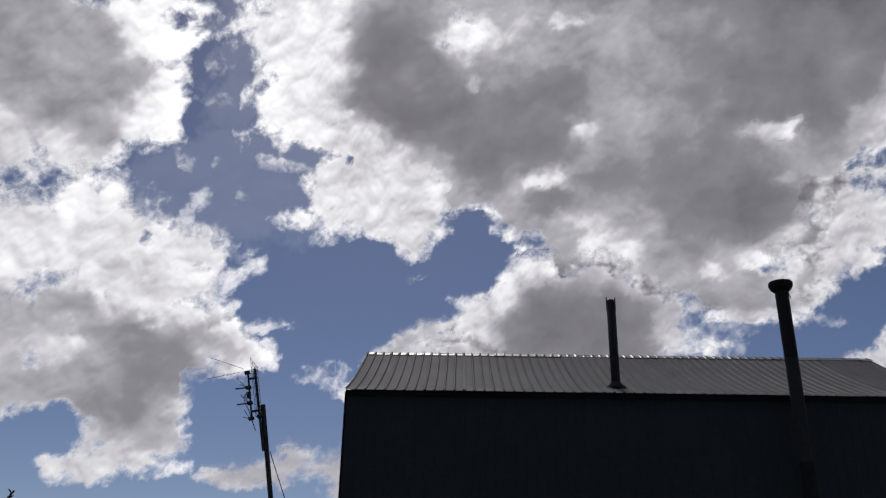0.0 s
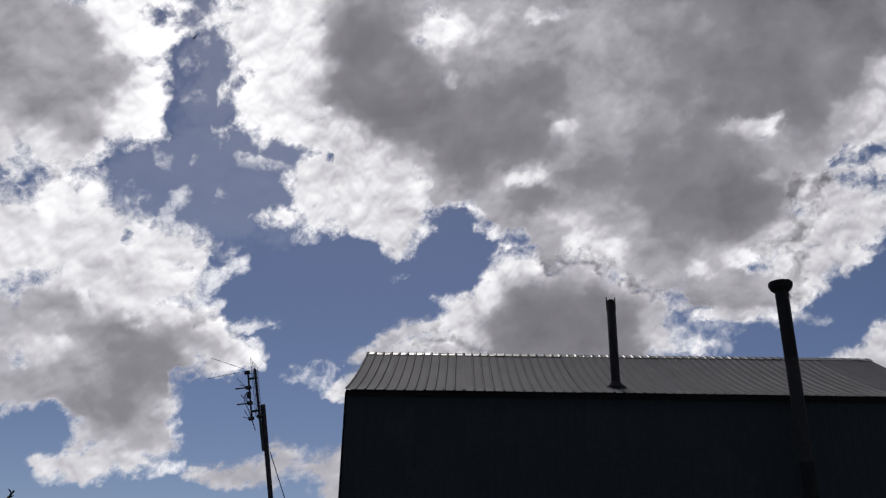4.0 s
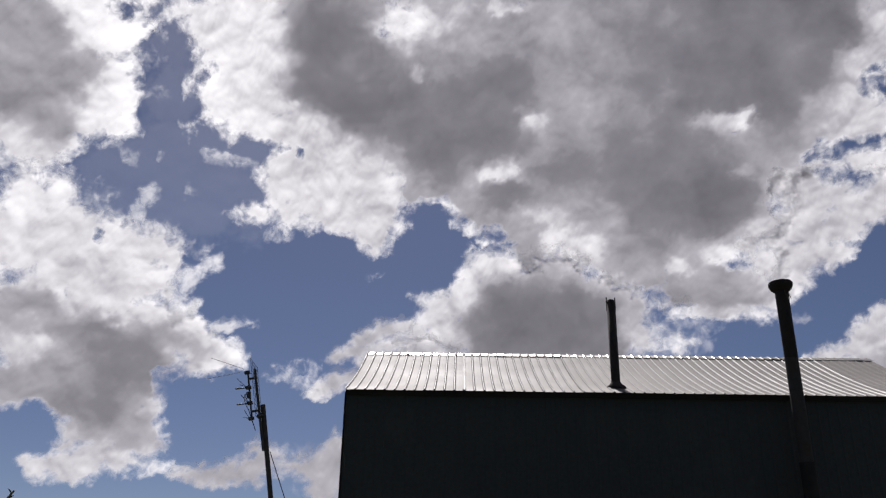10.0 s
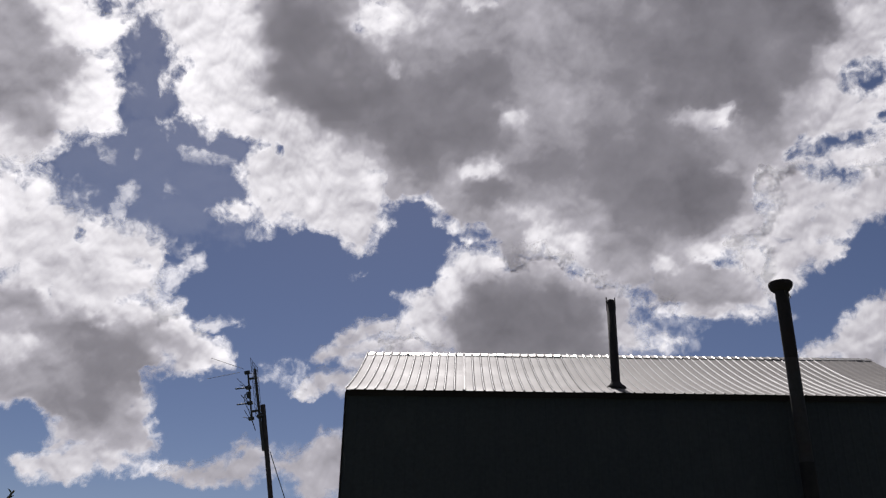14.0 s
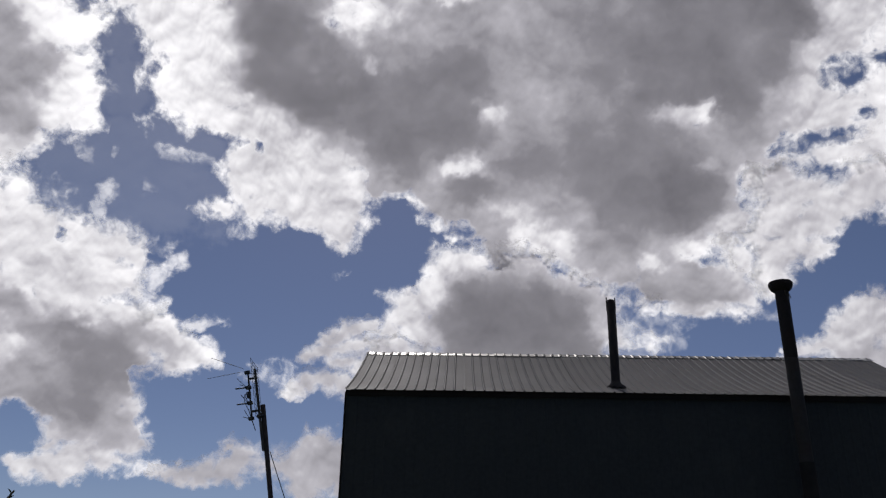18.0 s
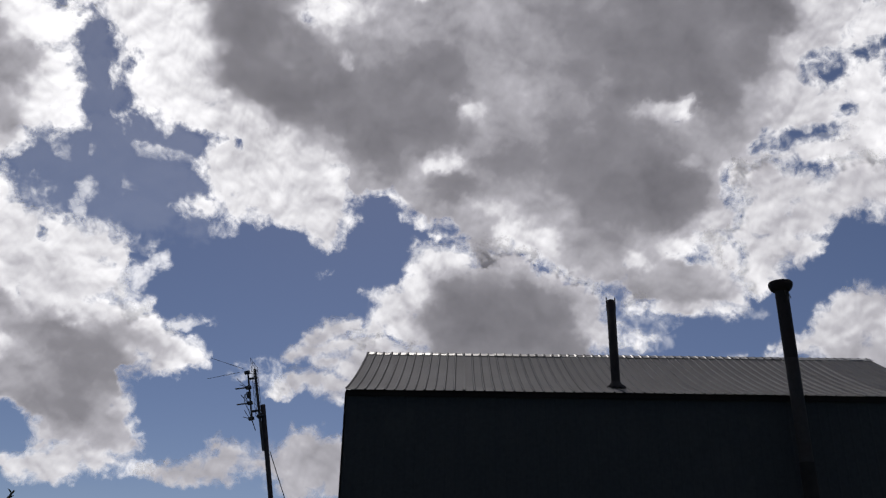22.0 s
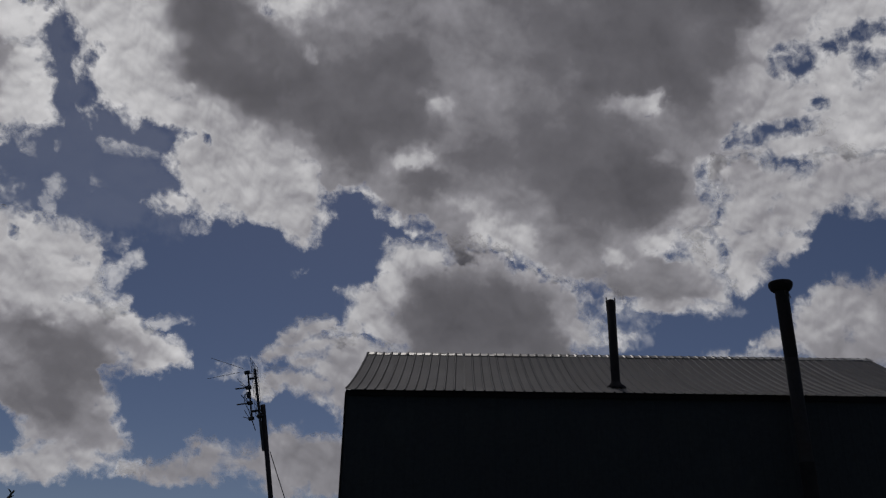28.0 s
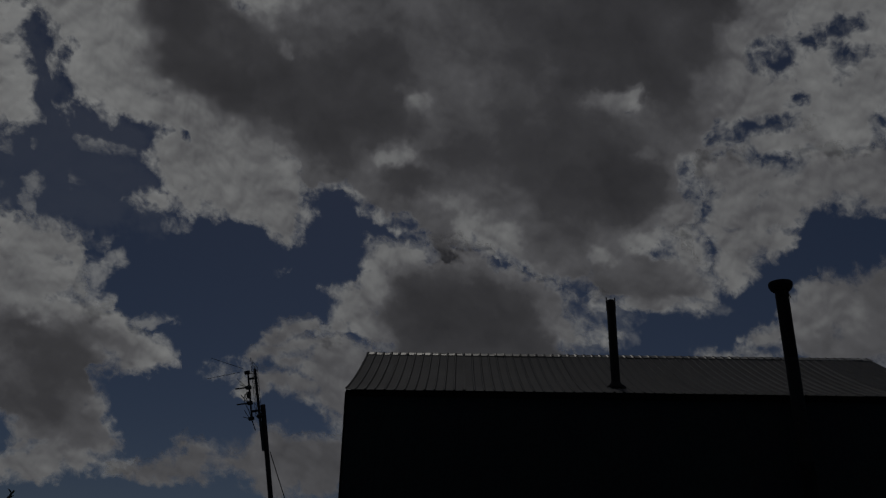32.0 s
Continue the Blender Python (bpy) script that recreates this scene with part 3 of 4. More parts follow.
            # thickness also carries the heads' painted light and the dulling
            for key, field in (("cover", cover.ravel()[source]), ("thickness", tau.ravel()[source]), ("dense", dense[mine])):
                a = me.attributes.new(key, "FLOAT", "POINT")
                a.data.foreach_set("value", field.astype(np.float32))
            a = me.attributes.new("spot", "FLOAT_VECTOR", "POINT")
            a.data.foreach_set("vector", spots.reshape(-1, 3)[source].astype(np.float32).ravel())
            me.materials.append(VAPOUR)
            child(name, me, whole)
    clouds.append((whole, place, Vector((*wind, 0))))
    return whole


cloud("grey cumulus cloud with a white ragged rim", -32.07, 30.63, 464, (-4.28, -1.11),
    [(9, 18, 70, 94, 19, 0.41), (68, 11, 45, 53, 19, 0.37), (69, -63, 37, 40, 17, 0.33), (72, 95, 57, 52, 20, 0.04), (121, 104, 38, 35, 20, 0.05),
     (131, 14, 42, 49, 18, 0.06), (152, 20, 26, 32, 18, 0.02), (116, -48, 50, 32, 17, 0.08), (166, -37, 22, 17, 17, 0.02), (63, -105, 48, 20, 17, 0.12),
     (103, -95, 18, 16, 17, 0.05), (37, -100, 40, 35, 17, 0.2), (88, 134, 67, 35, 21, 0.06), (-84, 21, 95, 124, 20, 0.47), (-62, -112, 81, 77, 17, 0.25)] +
    [(99, 40, 18, 22, 19, 0.4), (157, 122, 19, 14, 20, 0.0)],
    [(125, 145, 24, 11, 21)],
    hearts=[(16, 57, 47, 47, 20, 0.46), (68, 11, 41, 37, 19, 0.46), (61, -65, 40, 36, 17, 0.42), (4, -28, 39, 62, 18, 0.44), (-7, 84, 31, 23, 20, 0.42)])
cloud("large white cumulus bank with a soft grey underside", -26.02, 16.24, 458, (-6.13, -0.43),
    [(-79, 185, 44, 45, 13, 0.05), (-41, 203, 21, 37, 13, 0.0), (-48, 155, 49, 36, 12, 0.09), (4, 147, 42, 37, 12, 0.03), (-73, 113, 48, 45, 11, 0.07),
     (57, 139, 52, 36, 11, 0.01), (107, 139, 45, 33, 11, 0.03), (150, 128, 23, 27, 11, 0.0), (41, 88, 68, 37, 10, 0.11), (104, 81, 44, 28, 10, 0.05),
     (-17, 78, 49, 36, 10, 0.05), (-40, 28, 48, 36, 10, 0.26), (25, 39, 42, 27, 10, 0.1), (78, 33, 26, 19, 9, 0.05), (114, 25, 35, 28, 9, 0.07)] +
    [(147, 71, 16, 9, 10, 0.0), (155, 3, 45, 28, 9, 0.15), (201, 1, 41, 27, 8, 0.03), (242, -13, 42, 27, 8, 0.01), (271, -28, 27, 15, 8, 0.0),
     (233, -41, 37, 15, 8, 0.0), (192, 49, 18, 13, 9, -0.06), (19, -17, 58, 45, 9, 0.35), (77, -9, 51, 46, 9, 0.38), (141, -22, 44, 28, 8, 0.35),
     (79, -64, 59, 46, 8, 0.4), (-32, -52, 36, 35, 8, 0.1), (0, -92, 48, 35, 7, 0.36), (-46, -107, 39, 26, 7, 0.38), (54, -112, 50, 36, 7, 0.35)] +
    [(97, -116, 60, 45, 7, 0.38), (89, -163, 42, 27, 6, 0.35), (147, -101, 22, 46, 7, 0.25), (176, -135, 18, 37, 6, 0.13), (150, -165, 35, 37, 6, 0.2),
     (121, -196, 43, 23, 5, 0.2), (171, -182, 26, 20, 5, 0.15), (58, -175, 23, 18, 6, 0.17), (58, -219, 41, 22, 5, 0.2), (25, -218, 24, 12, 5, 0.1),
     (90, -212, 38, 20, 5, 0.17), (66, -240, 21, 11, 5, 0.15), (141, -207, 35, 13, 5, 0.15), (204, -214, 25, 10, 5, -0.05), (-166, 103, 75, 78, 11, 0.05)] +
    [(-146, -34, 82, 86, 9, 0.3), (-112, -124, 67, 34, 7, 0.35), (-80, 148, 11, 11, 12, 0.0), (26, 123, 17, 13, 11, 0.0), (-1, -47, 15, 13, 8, 0.05),
     (-19, 49, 18, 11, 10, 0.0), (83, 49, 35, 23, 10, 0.11), (-49, -10, 48, 44, 9, 0.26), (-7, 116, 42, 37, 11, 0.05), (141, 30, 27, 24, 9, 0.07)],
    [(30, 152, 6, 7, 12), (-15, -182, 47, 24, 6)], dull=0.105,
    hearts=[(68, -10, 53, 32, 9, 0.56), (143, -55, 64, 46, 8, 0.56), (-46, 18, 32, 19, 9, 0.36), (24, -89, 41, 30, 27, 0.4), (82, -127, 59, 30, -13, 0.52), (153, -156, 35, 26, 6, 0.4), (-17, -50, 48, 19, 8, 0.12), (162, -10, 54, 18, -7, 0.42), (6, 91, 50, 25, 11, 0.16), (95, 36, 26, 17, 9, 0.1), (223, -15, 47, 24, -12, 0.16), (-20, -112, 40, 24, 7, 0.32)])
cloud("low white strip of cloud above the horizon", -7.04, 8.85, 450, (-9.09, -2.81),
    [(-194, -19, 41, 13, 2, 0.17), (-148, -11, 37, 20, 2, 0.15), (-149, 18, 19, 14, 2, 0.07), (-121, -3, 28, 18, 2, 0.15), (-230, -25, 32, 9, 2, 0.07),
     (-45, -9, 24, 23, 2, 0.17), (-25, -22, 33, 23, 2, 0.19), (1, 21, 29, 28, 2, 0.13), (-17, 1, 38, 23, 2, 0.17), (-73, -15, 24, 12, 2, 0.07),
     (-33, -41, 28, 11, 2, 0.15), (50, 12, 40, 30, 2, 0.2), (100, 2, 55, 36, 2, 0.24), (51, -15, 58, 37, 2, 0.19), (-253, -24, 20, 7, 2, -0.06)],
    [], dull=0.27)
cloud("small bright cloud puffs above the roof", -3.09, 14.59, 451, (-7.31, 0.08),
    [(-82, 67, 24, 10, 20, 0.08), (-48, 81, 36, 14, 22, 0.1), (-14, 91, 22, 12, 12, 0.08), (-125, 33, 21, 11, 22, 0.07), (-89, 45, 35, 13, 16, 0.12),
     (-37, 54, 43, 14, 10, 0.12), (17, 56, 34, 10, 2, 0.07), (-151, -22, 19, 12, 2, 0.06), (-122, -14, 29, 15, 2, 0.1), (-92, -18, 27, 14, 2, 0.12),
     (-58, -21, 29, 17, 2, 0.12), (-198, 2, 10, 12, 2, -0.15), (-146, -35, 29, 5, 2, -0.06), (-60, 16, 29, 14, 2, 0.09), (-10, 8, 39, 22, 2, 0.12)] +
    [(6, -30, 39, 44, 2, 0.12), (29, 19, 59, 44, 2, 0.12), (60, -29, 59, 78, 2, 0.14)],
    [], dull=0.22)
cloud("flat-based cumulus cloud with dark heart and white crown", 6.93, 18.69, 455, (-6.19, -1.25),
    [(-104, 4, 35, 60, -1, 0.5), (-34, 3, 79, 69, -1, 0.62), (35, 21, 69, 54, -1, 0.62), (83, -9, 44, 49, -1, 0.5), (-73, 53, 40, 30, -1, 0.42), (7, 66, 39, 20, -1, 0.42), (-102, 84, 45, 35, -1, 0.05), (-122, 95, 25, 20, -2, 0), (-72, 93, 30, 22, -2, 0.05), (-152, 82, 14, 12, -1, 0), (-143, 45, 30, 30, -1, 0.05), (-184, 26, 41, 25, -1, 0.08), (-227, 37, 26, 10, -1, -0.04), (-175, -15, 40, 30, -1, 0.1), (-215, -4, 25, 22, -1, 0.05)] +
    [(-155, -35, 40, 30, -1, 0.2), (-236, -35, 31, 20, -1, 0.05), (132, -1, 29, 39, -1, 0.3), (184, 8, 22, 15, -1, -0.07), (146, -34, 30, 28, -1, 0.1), (188, -41, 27, 14, -1, -0.08), (226, -43, 24, 12, -1, -0.06), (228, 17, 15, 12, -1, -0.06), (-7, -86, 147, 49, -1, 0.5), (43, -38, 78, 49, -1, 0.6), (8, 89, 49, 28, -2, 0.22), (104, 39, 29, 25, -1, 0.3)],
    [], dull=0.13, hearts=[(-44, -2, 84, 51, -1, 0.7), (29, -14, 68, 51, -1, 0.7), (-95, -26, 38, 40, -1, 0.64), (83, -10, 39, 58, -1, 0.66), (95, 59, 39, 14, -11, 0.25), (161, -1, 48, 38, -1, 0.2)])
cloud("thin torn scraps of white cloud", -21.01, 27.10, 468, (-6.00, -1.08),
    [(65, 26, 20, 11, -4, -0.12), (82, 20, 15, 13, 11, -0.1), (55, 31, 13, 8, 11, -0.16), (-35, -70, 9, 24, -9, -0.1), (-27, -54, 12, 9, 10, -0.1), (-36, -94, 9, 15, 10, -0.12), (-81, 11, 6, 16, 40, -0.1), (-76, 5, 7, 9, 11, -0.09), (-33, 13, 7, 6, 11, -0.14), (65, -142, 19, 12, -12, -0.14), (-104, -66, 40, 8, -30, -0.16), (213, -78, 22, 10, 30, -0.15), (200, -87, 10, 10, 10, -0.14), (-44, 107, 28, 11, 2, -0.17), (49, -186, 20, 10, 9, -0.16)] +
    [(82, -132, 9, 8, 9, -0.14), (-64, 179, 19, 31, 13, -0.18), (-100, -91, 21, 7, -22, -0.17), (120, 12, 13, 15, 11, -0.16), (43, -33, 9, 7, 11, -0.17)],
    [], 2.2, 0.55)
cloud("small torn scraps beside a larger cloud", -15, 17, 472, (-6.3, -0.6),
    [(-82, 29, 22, 14, 26, 0.05), (-11, 6, 26, 10, 18, 0.05), (107, -65, 31, 17, 15, -0.11), (-60, 96, 20, 13, 37, -0.04), (144, -89, 23, 10, 5, -0.12), (236, 120, 16, 6, 7, -0.12), (-98, 71, 18, 24, 6, -0.02)],
    [], 2.2, 0.7)
cloud("thin dark grey scud drifting under a larger cloud", -11.41, 36.97, 452, (-5.81, -0.96),
    [(-18, 3, 52, 60, 8, 0.4), (-46, 45, 56, 41, 8, 0.4), (-6, -71, 43, 52, 8, 0.4), (28, -28, 53, 61, 8, 0.45), (76, -108, 59, 44, 7, 0.45),
     (-23, 103, 74, 45, 9, 0.4)],
    [], 3.0, 0.14)
cloud("huge broken cloud with dark grey underside and white curling edges", 9.83, 34.04, 462, (-5.30, -1.50),
    [(-605, 147, 107, 79, -5, 0.09), (-665, 102, 54, 60, -5, 0.06), (-696, 23, 44, 41, -4, 0.06), (-618, 48, 81, 76, -4, 0.09), (-569, 94, 64, 80, -5, 0.12), (-676, -14, 39, 21, -4, -0.02), (-594, -20, 54, 31, -4, 0.11), (-543, -49, 48, 51, -4, 0.18), (-528, -102, 59, 47, -4, 0.2), (-481, -74, 53, 51, -4, 0.18), (-565, -142, 33, 37, -3, 0.12), (-490, -157, 75, 52, -3, 0.12), (-424, -140, 64, 52, -4, 0.1), (-463, -200, 75, 34, -3, 0.16), (-387, -194, 55, 52, -3, 0.2)] +
    [(-387, -247, 32, 23, -3, 0.2), (-351, -155, 29, 33, -3, 0.05), (-615, -190, 35, 16, -3, 0.06), (-642, -184, 13, 9, -3, -0.04), (-549, -190, 44, 21, -3, 0.16), (-410, -105, 37, 26, -4, 0.16), (-709, 181, 54, 35, -5, 0.09), (-570, 251, 157, 67, -6, 0.12), (-459, 125, 78, 88, -5, 0.47), (-500, 49, 51, 60, -5, 0.44), (-404, 61, 93, 69, -5, 0.56), (-357, 8, 93, 60, -4, 0.64), (-393, -45, 52, 35, -4, 0.5), (-288, -27, 92, 60, -4, 0.62), (-252, -90, 77, 55, -4, 0.64)] +
    [(-277, -139, 52, 31, -4, 0.5), (-154, 12, 69, 68, -4, 0.64), (-122, 38, 39, 38, -5, 0.66), (-178, -55, 60, 49, -4, 0.64), (-198, 83, 59, 57, -5, 0.42), (-117, 114, 58, 47, -5, 0.42), (-260, 59, 60, 48, -5, 0.44), (-384, 157, 51, 29, -5, 0.35), (-416, 236, 92, 66, -6, 0.5), (-303, 145, 55, 24, -5, 0.04), (-325, 132, 20, 11, -5, 0), (-287, 124, 12, 10, -5, 0), (-297, 48, 15, 14, -5, 0.25), (-228, 86, 20, 21, -5, 0.32), (-515, 8, 9, 8, -4, 0.16)] +
    [(-116, 142, 29, 11, -5, 0.22), (-46, 3, 58, 57, -4, 0.36), (-31, -75, 68, 59, -4, 0.48), (-88, -42, 29, 29, -4, 0.4), (-79, -57, 9, 18, -4, 0.15), (29, -31, 48, 57, -4, 0.38), (32, 35, 48, 47, -5, 0.4), (115, -9, 28, 38, -4, 0.5), (-83, -121, 59, 40, -4, 0.45), (-154, -131, 32, 20, -4, 0.2), (-173, -125, 12, 18, -4, 0), (-133, -128, 10, 14, -4, 0.04), (-136, -168, 60, 30, -3, 0.45), (-87, -191, 60, 40, -3, 0.4), (-3, 104, 86, 56, -5, 0.42)] +
    [(92, 105, 93, 64, -5, 0.48), (183, 69, 83, 83, -5, 0.79), (273, 34, 81, 83, -5, 0.83), (345, 55, 62, 81, -5, 0.83), (398, 69, 53, 54, -5, 0.78), (290, -41, 55, 47, -4, 0.75), (326, -72, 36, 37, -4, 0.68), (181, -14, 65, 47, -4, 0.69), (159, -108, 85, 58, -4, 0.62), (110, -153, 57, 59, -4, 0.68), (176, -196, 76, 59, -3, 0.7), (242, -200, 66, 59, -3, 0.66), (279, -164, 37, 48, -4, 0.5), (174, -256, 76, 40, -3, 0.6), (98, -232, 48, 60, -3, 0.62)] +
    [(76, -291, 49, 41, -3, 0.4), (43, -149, 48, 49, -4, 0.55), (-6, -166, 39, 40, -4, 0.45), (262, -115, 46, 33, -4, 0.45), (244, -71, 37, 21, -4, 0.18), (270, -75, 13, 17, -4, 0), (193, -74, 17, 8, -4, 0.25), (279, -159, 11, 8, -4, 0.3), (-218, -183, 31, 20, -3, 0.3), (-250, -192, 21, 8, -3, 0), (-190, -216, 36, 26, -3, 0.38), (-162, -248, 31, 26, -3, 0.38), (-119, -220, 40, 31, -3, 0.34), (-103, -282, 41, 31, -3, 0.38), (-61, -264, 20, 23, -3, 0)] +
    [(-22, -286, 30, 36, -3, 0.12), (-30, -245, 30, 31, -3, 0.3), (10, -227, 30, 50, -3, 0.38), (56, -321, 30, 31, -3, 0.3), (380, -151, 53, 19, 12, 0.23), (362, -112, 45, 19, 7, 0.26), (416, -97, 44, 19, 17, 0.22), (407, -59, 40, 37, -4, 0.24), (380, -48, 27, 37, -4, 0.3), (442, -35, 26, 37, -4, 0.21), (433, 3, 35, 36, -5, 0.17), (485, 16, 30, 31, -5, 0.2), (476, 62, 35, 44, -5, 0.22), (510, 77, 51, 53, -5, 0.2), (538, -88, 43, 18, -4, 0.13)] +
    [(537, -15, 34, 36, -5, 0.1), (495, -98, 39, 11, 17, 0.13), (640, -77, 82, 46, 23, 0.16), (620, 32, 92, 53, -5, 0.1), (275, 196, 266, 79, -6, 0.88), (-45, 200, 190, 55, -6, 0.55), (79, 31, 57, 56, -5, 0.45), (66, -53, 57, 58, -4, 0.46), (-368, -112, 42, 31, -4, 0.16), (-487, -28, 43, 30, -4, 0.2), (-186, -155, 41, 30, -4, 0.35), (39, -249, 49, 50, -3, 0.36), (-90, -242, 40, 31, -3, 0.36), (-299, -158, 42, 21, -3, 0.4), (37, -299, 49, 41, -3, 0.28)] +
    [(95, -325, 49, 41, -3, 0.3), (-296, 111, 60, 29, -5, 0.32), (-236, 115, 40, 38, -5, 0.36), (-211, 179, 118, 47, -5, 0.3), (-296, 225, 99, 47, -6, 0.2), (95, 196, 138, 63, -6, 0.6), (500, 147, 85, 61, -6, 0.2), (-49, -45, 68, 68, -4, 0.46), (-86, -171, 90, 70, -3, 0.42), (-366, -84, 73, 41, -4, 0.36), (-427, -68, 42, 31, -4, 0.2), (-141, -87, 60, 59, -4, 0.52), (-19, -215, 79, 60, -3, 0.36), (433, -108, 70, 48, 17, 0.23), (-197, -174, 51, 41, -3, 0.36)] +
    [(344, -111, 54, 38, -4, 0.3), (-53, 61, 77, 57, -5, 0.42), (16, -98, 68, 59, -4, 0.45), (217, -45, 55, 38, -4, 0.71), (362, -10, 36, 46, -5, 0.63), (103, -85, 57, 39, -4, 0.58), (215, -150, 56, 39, -4, 0.6), (451, -81, 39, 24, 17, 0.25), (380, -85, 45, 28, -4, 0.3), (433, -117, 44, 19, 17, 0.25), (486, -70, 26, 13, -4, 0.17), (487, -149, 52, 24, 23, 0.17), (344, -149, 46, 24, -4, 0.27), (539, -134, 52, 37, -4, 0.16), (538, -60, 43, 32, -4, 0.16)] +
    [(573, -127, 52, 46, -4, 0.16), (468, -9, 35, 23, -5, 0.16), (312, -128, 37, 29, -4, 0.3), (283, 101, 81, 45, -5, 0.78), (216, -286, 57, 30, -3, 0.14), (154, -295, 48, 24, -3, 0.16), (287, -257, 37, 39, -3, 0.12), (307, -190, 37, 43, -3, -0.08), (83, -122, 57, 49, -4, 0.58), (-5, -146, 59, 40, -4, 0.5), (-223, -237, 14, 9, -3, 0.05), (-196, -265, 12, 8, -3, 0.05), (-248, -225, 10, 7, -3, -0.06), (163, -331, 29, 14, -3, 0.15), (200, -368, 68, 30, -2, 0.45)] +
    [(267, -371, 47, 36, -2, 0.45), (238, -411, 57, 16, -3, 0.25), (314, -393, 37, 27, -2, 0.12), (295, -421, 29, 11, -2, 0.1), (305, -332, 37, 30, -3, 0.1), (182, -326, 48, 40, -3, 0.35)],
    [(-609, -52, 38, 14, -21), (-701, 67, 10, 12, -5), (-679, 95, 8, 9, -5), (-528, -86, 8, 10, -4), (-557, -71, 10, 6, -4),
     (418, -199, 7, 5, 13), (420, -144, 11, 5, 18), (472, -128, 8, 4, 12), (494, -39, 15, 11, -4), (504, -94, 5, 5, -4),
     (-170, -250, 18, 13, -34), (587, 6, 33, 13, 22), (545, -16, 17, 9, -5)] +
    [(490, -29, 30, 21, -5), (425, -133, 30, 12, 6), (479, -125, 23, 10, 16), (411, -196, 23, 12, 2), (383, -144, 18, 7, 6), (505, -96, 14, 8, -4), (-760, 120, 48, 68, 0), (-691, -44, 66, 27, -29), (-611, -67, 37, 28, -34), (-609, -139, 24, 31, -3), (-733, 16, 28, 33, -4), (-827, 203, 33, 15, -5)],
    hearts=[(-448, 134, 78, 57, -5, 0.64), (-462, 51, 58, 38, -5, 0.62), (-369, -6, 83, 43, -24, 0.68), (-267, -84, 72, 43, -14, 0.7), (-371, 73, 56, 35, -5, 0.6), (-214, -122, 51, 26, -4, 0.56), (-3, 104, 66, 66, -5, 0.4), (100, 86, 93, 74, -5, 0.53), (273, 62, 108, 72, -5, 0.67), (362, 9, 53, 44, 25, 0.66), (131, -106, 71, 47, -4, 0.6), (213, -208, 89, 56, -3, 0.76), (109, -182, 58, 58, -3, 0.68), (317, -109, 46, 36, -4, 0.5), (106, -282, 73, 44, -3, 0.52)] +
    [(200, -378, 116, 21, -2, 0.45), (-137, -188, 45, 25, -3, 0.58), (-15, -145, 73, 29, -4, 0.56), (-175, -6, 70, 70, -4, 0.68), (-158, 99, 59, 39, -5, 0.42), (-46, 4, 39, 68, -4, 0.42), (-292, 130, 66, 27, -10, 0.08), (-296, 53, 14, 12, -5, 0.22), (-154, -144, 30, 17, -4, 0.06), (-88, -47, 24, 16, -4, 0.24), (270, -73, 15, 20, -24, 0.06), (224, -72, 37, 18, -4, 0.26), (244, -304, 34, 21, -3, 0.03), (-61, -269, 28, 24, -3, 0.06), (8, -287, 25, 25, -3, 0.14)] +
    [(-84, -226, 34, 16, -3, 0.2), (158, -325, 25, 17, -3, 0.14), (125, -10, 30, 33, -4, 0.5), (243, -131, 37, 19, -4, 0.5), (272, -161, 22, 15, -4, 0.3), (-144, 151, 39, 10, -5, 0.15), (34, -371, 40, 40, -2, 0.2), (296, -362, 47, 22, -2, 0.3), (315, -283, 56, 28, 17, 0.24)], dull=0.025)
cloud("smooth pale haze in the blue between two clouds", -21.01, 30, 478, (-6.0, -1.2),
    [(-49, 129, 44, 61, 14, 0.02), (-23, 41, 44, 53, 13, 0.02), (32, -42, 118, 55, 11, 0.02), (55, -125, 156, 64, 10, 0.02), (-76, -101, 78, 52, 11, 0.02), (-111, -155, 51, 43, 10, 0.02)],
    [], 3.5, 0.055, meets=True)
cloud("white cumulus cloud low behind the roof", 29.29, 15.61, 452, (-6.94, -4.22),
    [(-36, 6, 40, 31, -7, 0.08), (-69, 0, 33, 18, -7, 0.05), (-104, -5, 25, 12, -7, 0.0), (-15, 30, 24, 22, -8, 0.04), (8, 27, 31, 35, -8, 0.1),
     (58, 3, 67, 60, -8, 0.2), (-26, -30, 63, 22, -7, 0.2), (-134, -11, 17, 6, -7, -0.03), (-160, -33, 52, 15, -6, 0.1)],
    [], dull=0.22)
# unseen sun blocker: shades the barn except while its opening passes
cloud("broad unseen grey cloud overhead with an opening for the sun", -0.06, 49.90, 1363, (-9.57, -1.16),
    [(-283, 12, 143, 62, 1, 0.6), (91, 12, 151, 62, 1, 0.7), (-87, 12, 134, 60, 1, 0.6), (313, 16, 160, 60, 1, 0.7)],
    [(-84.7, 4, 37.4, 120, 1)], 2.6, 0.905)
cloud("faint torn shreds of cloud above the roof", 16, 17.5, 468, (-6.6, -1.6),
    [(-12, -15, 46, 28, 6, -0.04), (33, 20, 31, 11, -4, -0.08), (184, 8, 19, 8, -4, -0.08), (238, 113, 29, 8, 15, -0.1), (-42, -37, 28, 15, -3, -0.04)],
    [], 2.2, 0.36)
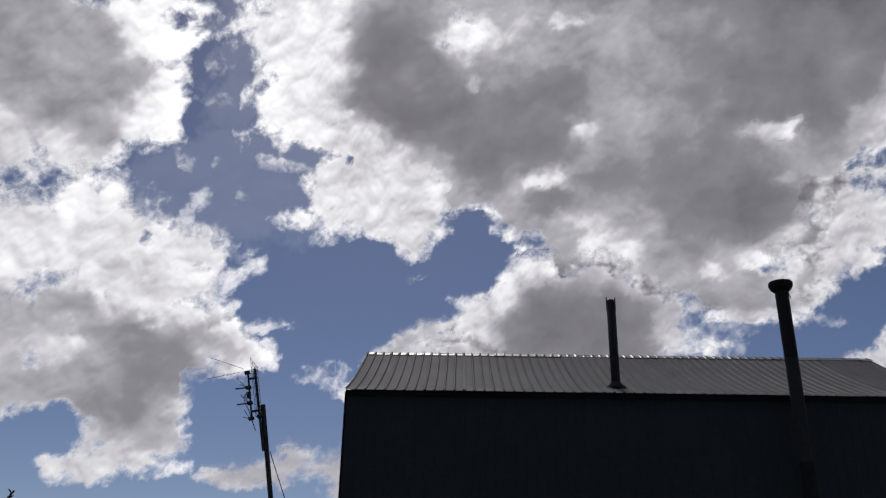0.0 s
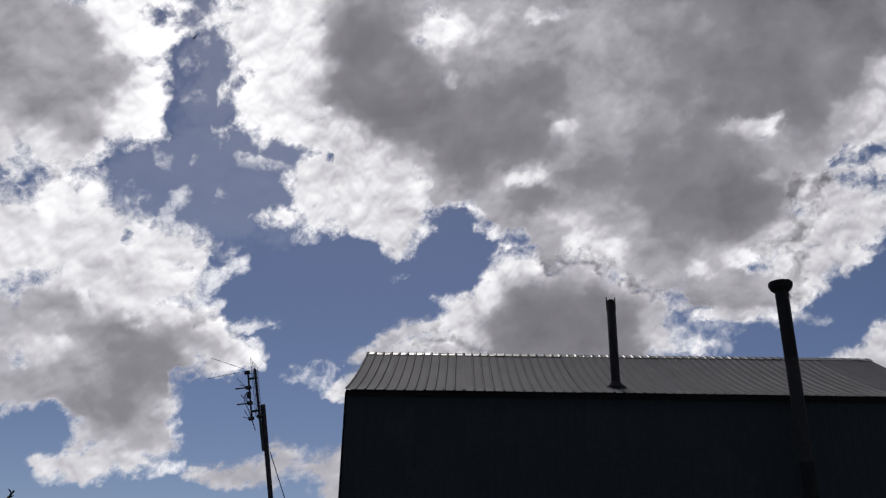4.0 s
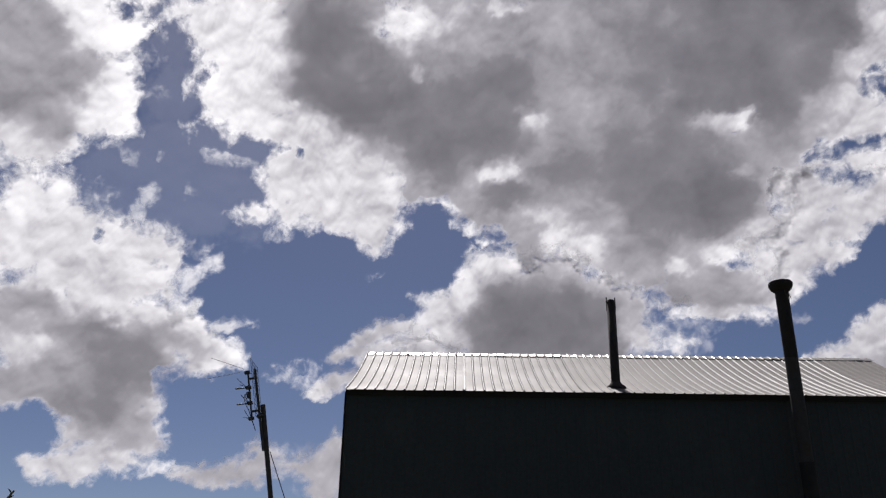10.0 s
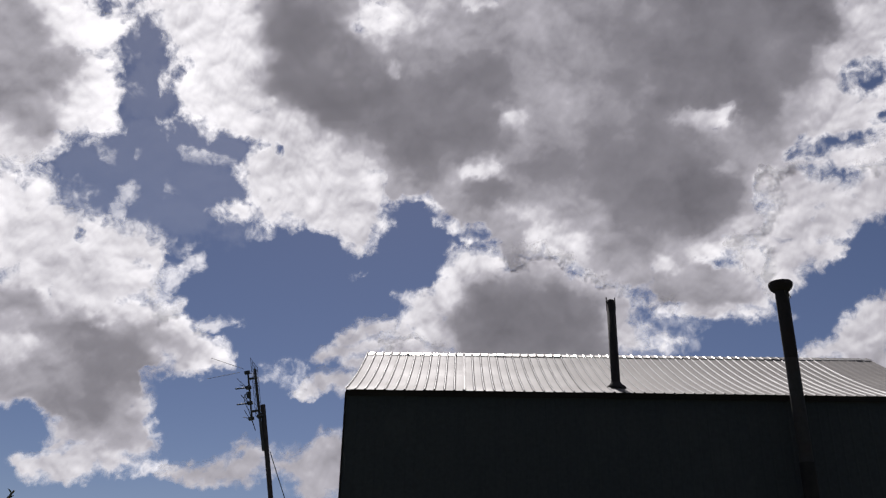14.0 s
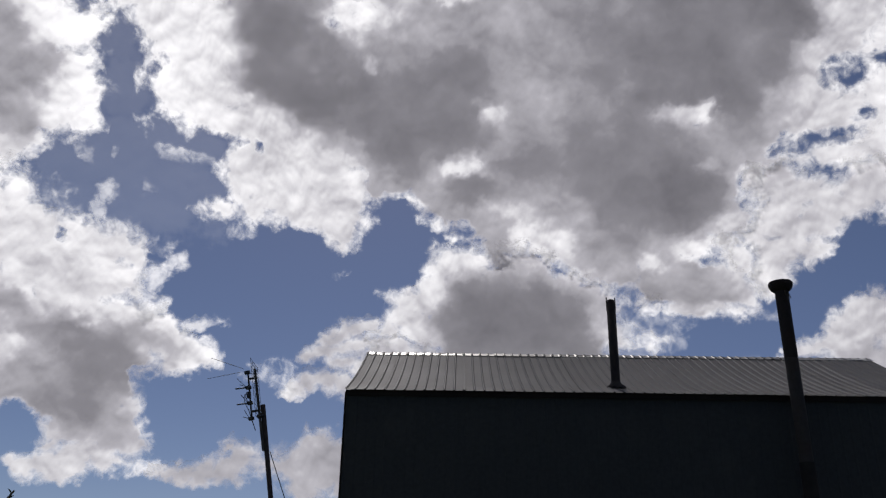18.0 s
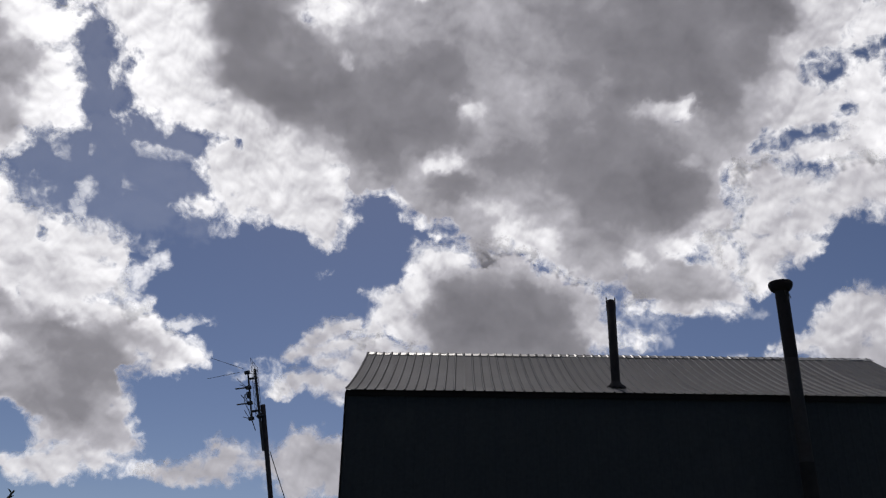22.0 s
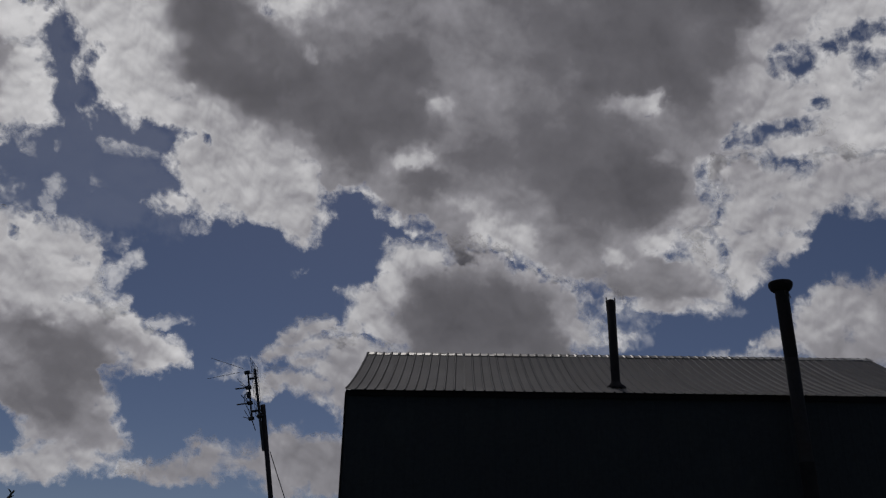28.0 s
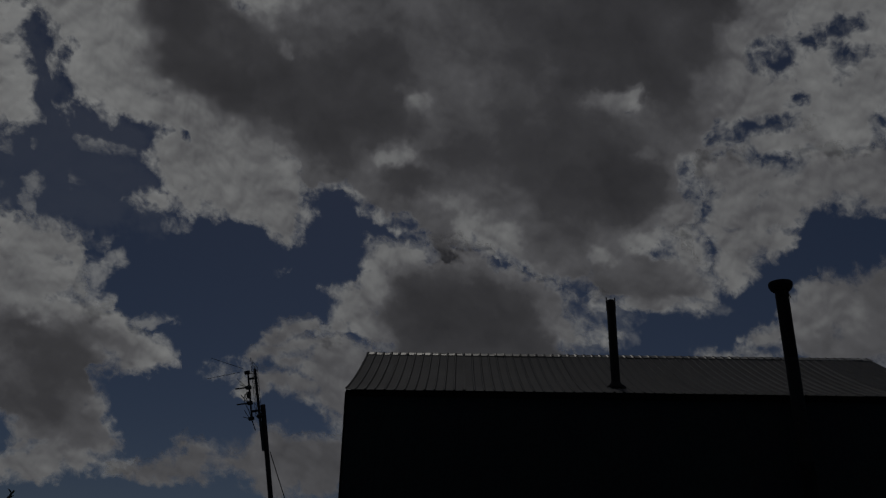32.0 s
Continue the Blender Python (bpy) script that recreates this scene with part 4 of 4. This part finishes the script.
cloud("long pale cloud band with grey heart trailing off eastward", 26.88, 24.92, 456, (-4.27, -1.60),
    [(-92, -131, 30, 26, -8, 0.06), (-69, -97, 43, 30, -9, 0.16), (-41, -82, 34, 20, -9, 0.15), (-14, -85, 21, 14, -9, 0.12), (-69, -40, 52, 37, -10, 0.17), (-106, -53, 35, 38, -10, 0.12), (-6, -48, 59, 22, 12, 0.16), (47, -22, 57, 23, 17, 0.16), (-36, 1, 51, 27, 11, 0.15), (-65, 35, 43, 28, -11, 0.15), (85, -8, 48, 32, 17, 0.2), (174, 5, 83, 60, 17, 0.3), (140, -15, 46, 43, -11, 0.2), (137, -34, 46, 33, 6, 0.19), (190, -38, 59, 43, -11, 0.2)] +
    [(14, -4, 41, 20, 11, 0.18), (130, 14, 69, 52, 17, 0.14), (239, 43, 86, 67, 17, 0.2), (331, 89, 81, 73, 17, 0.2), (185, -24, 45, 26, 12, 0.12)],
    [(2, -126, 50, 16, 8)], dull=0.11,
    hearts=[(-22, -21, 59, 25, 15, 0.2), (32, 6, 49, 21, 14, 0.14), (-53, 51, 34, 22, -12, 0.3), (-64, -116, 26, 26, -9, 0.16)])
# five clouds added out of view as fill light for the shaded roof
cloud("unseen pale fill-light cloud high overhead", 20, 74, 470, (-5.30, -1.40), [(-220, 40, 210, 150, 0, 0.3), (60, -60, 240, 180, 10, 0.45), (260, 90, 170, 120, 0, 0.15), (-20, 190, 190, 110, -15, 0.2), (-330, -130, 130, 90, 0, 0.1), (330, -150, 150, 90, 20, 0.2)], [], 9)
cloud("unseen grey fill-light cloud overhead", 150, 66, 472, (-5.30, -1.40), [(220, 60, 210, 150, 0, 0.3), (-60, -40, 240, 180, 10, 0.45), (-260, 110, 170, 120, 0, 0.15), (20, 210, 190, 110, -15, 0.2), (330, -110, 130, 90, 0, 0.1), (-330, -130, 150, 90, 20, 0.2)], [], 9)
cloud("unseen white fill-light cloud behind the viewer", -120, 58, 474, (-5.30, -1.40), [(-220, 80, 210, 150, 0, 0.3), (60, -20, 240, 180, 10, 0.45), (260, 130, 170, 120, 0, 0.15), (-20, 230, 190, 110, -15, 0.2), (-330, -90, 130, 90, 0, 0.1), (330, -110, 150, 90, 20, 0.2)], [], 9)
cloud("unseen white fill-light cloud off to the east", 75, 48, 476, (-5.30, -1.40), [(220, 100, 210, 150, 0, 0.3), (-60, 0, 240, 180, 10, 0.45), (-260, 150, 170, 120, 0, 0.15), (20, 250, 190, 110, -15, 0.2), (330, -70, 130, 90, 0, 0.1), (-330, -90, 150, 90, 20, 0.2)], [], 9)
cloud("unseen white fill-light cloud off to the west", -80, 45, 478, (-5.30, -1.40), [(-220, 120, 210, 150, 0, 0.3), (60, 20, 240, 180, 10, 0.45), (260, 170, 170, 120, 0, 0.15), (-20, 270, 190, 110, -15, 0.2), (-330, -50, 130, 90, 0, 0.1), (330, -70, 150, 90, 20, 0.2)], [], 9)


def motions():
    times = [0, 0.4] + list(range(1, 32)) + [31.6, 32]
    for ob, place, wind in clouds:
        walk(ob, [(t, Matrix.Translation(place + wind * (t - 13))) for t in times])
    # gusts lift the branch tip into view for moments
    down = (0.008, -0.13)
    gusts = [(0, down), (7.3, down), (7.5, (0.016, -0.052)), (7.6, (0.024, -0.08)), (7.8, down), (16.7, down), (16.9, (0.028, -0.08)), (17.0, (0.013, -0.05)),
             (17.2, down), (17.6, down), (17.8, (0.04, -0.078)), (18.0, down), (18.2, (-0.03, -0.09)), (18.3, (-0.028, -0.03)), (18.4, (-0.005, -0.005)),
             (18.5, (0, 0)), (18.6, (0.019, -0.02)), (18.75, down), (18.9, down), (19.0, (0.04, -0.08)), (19.1, (0.02, -0.064)), (19.2, (0.016, -0.052)),
             (19.3, (0.028, -0.056)), (19.5, down), (19.8, down), (20.0, (0.048, -0.08)), (20.2, down), (20.5, (0.045, -0.08)), (20.8, down), (25.3, down),
             (25.5, (0.013, -0.056)), (25.8, down), (32, down)]
    walk(bough, [(t, Matrix.Translation(BOUGH + Vector((dx, 0, dz))) @ pose(0, 0, 0, 0, 300 * dx, 0)) for t, (dx, dz) in gusts])


motions()
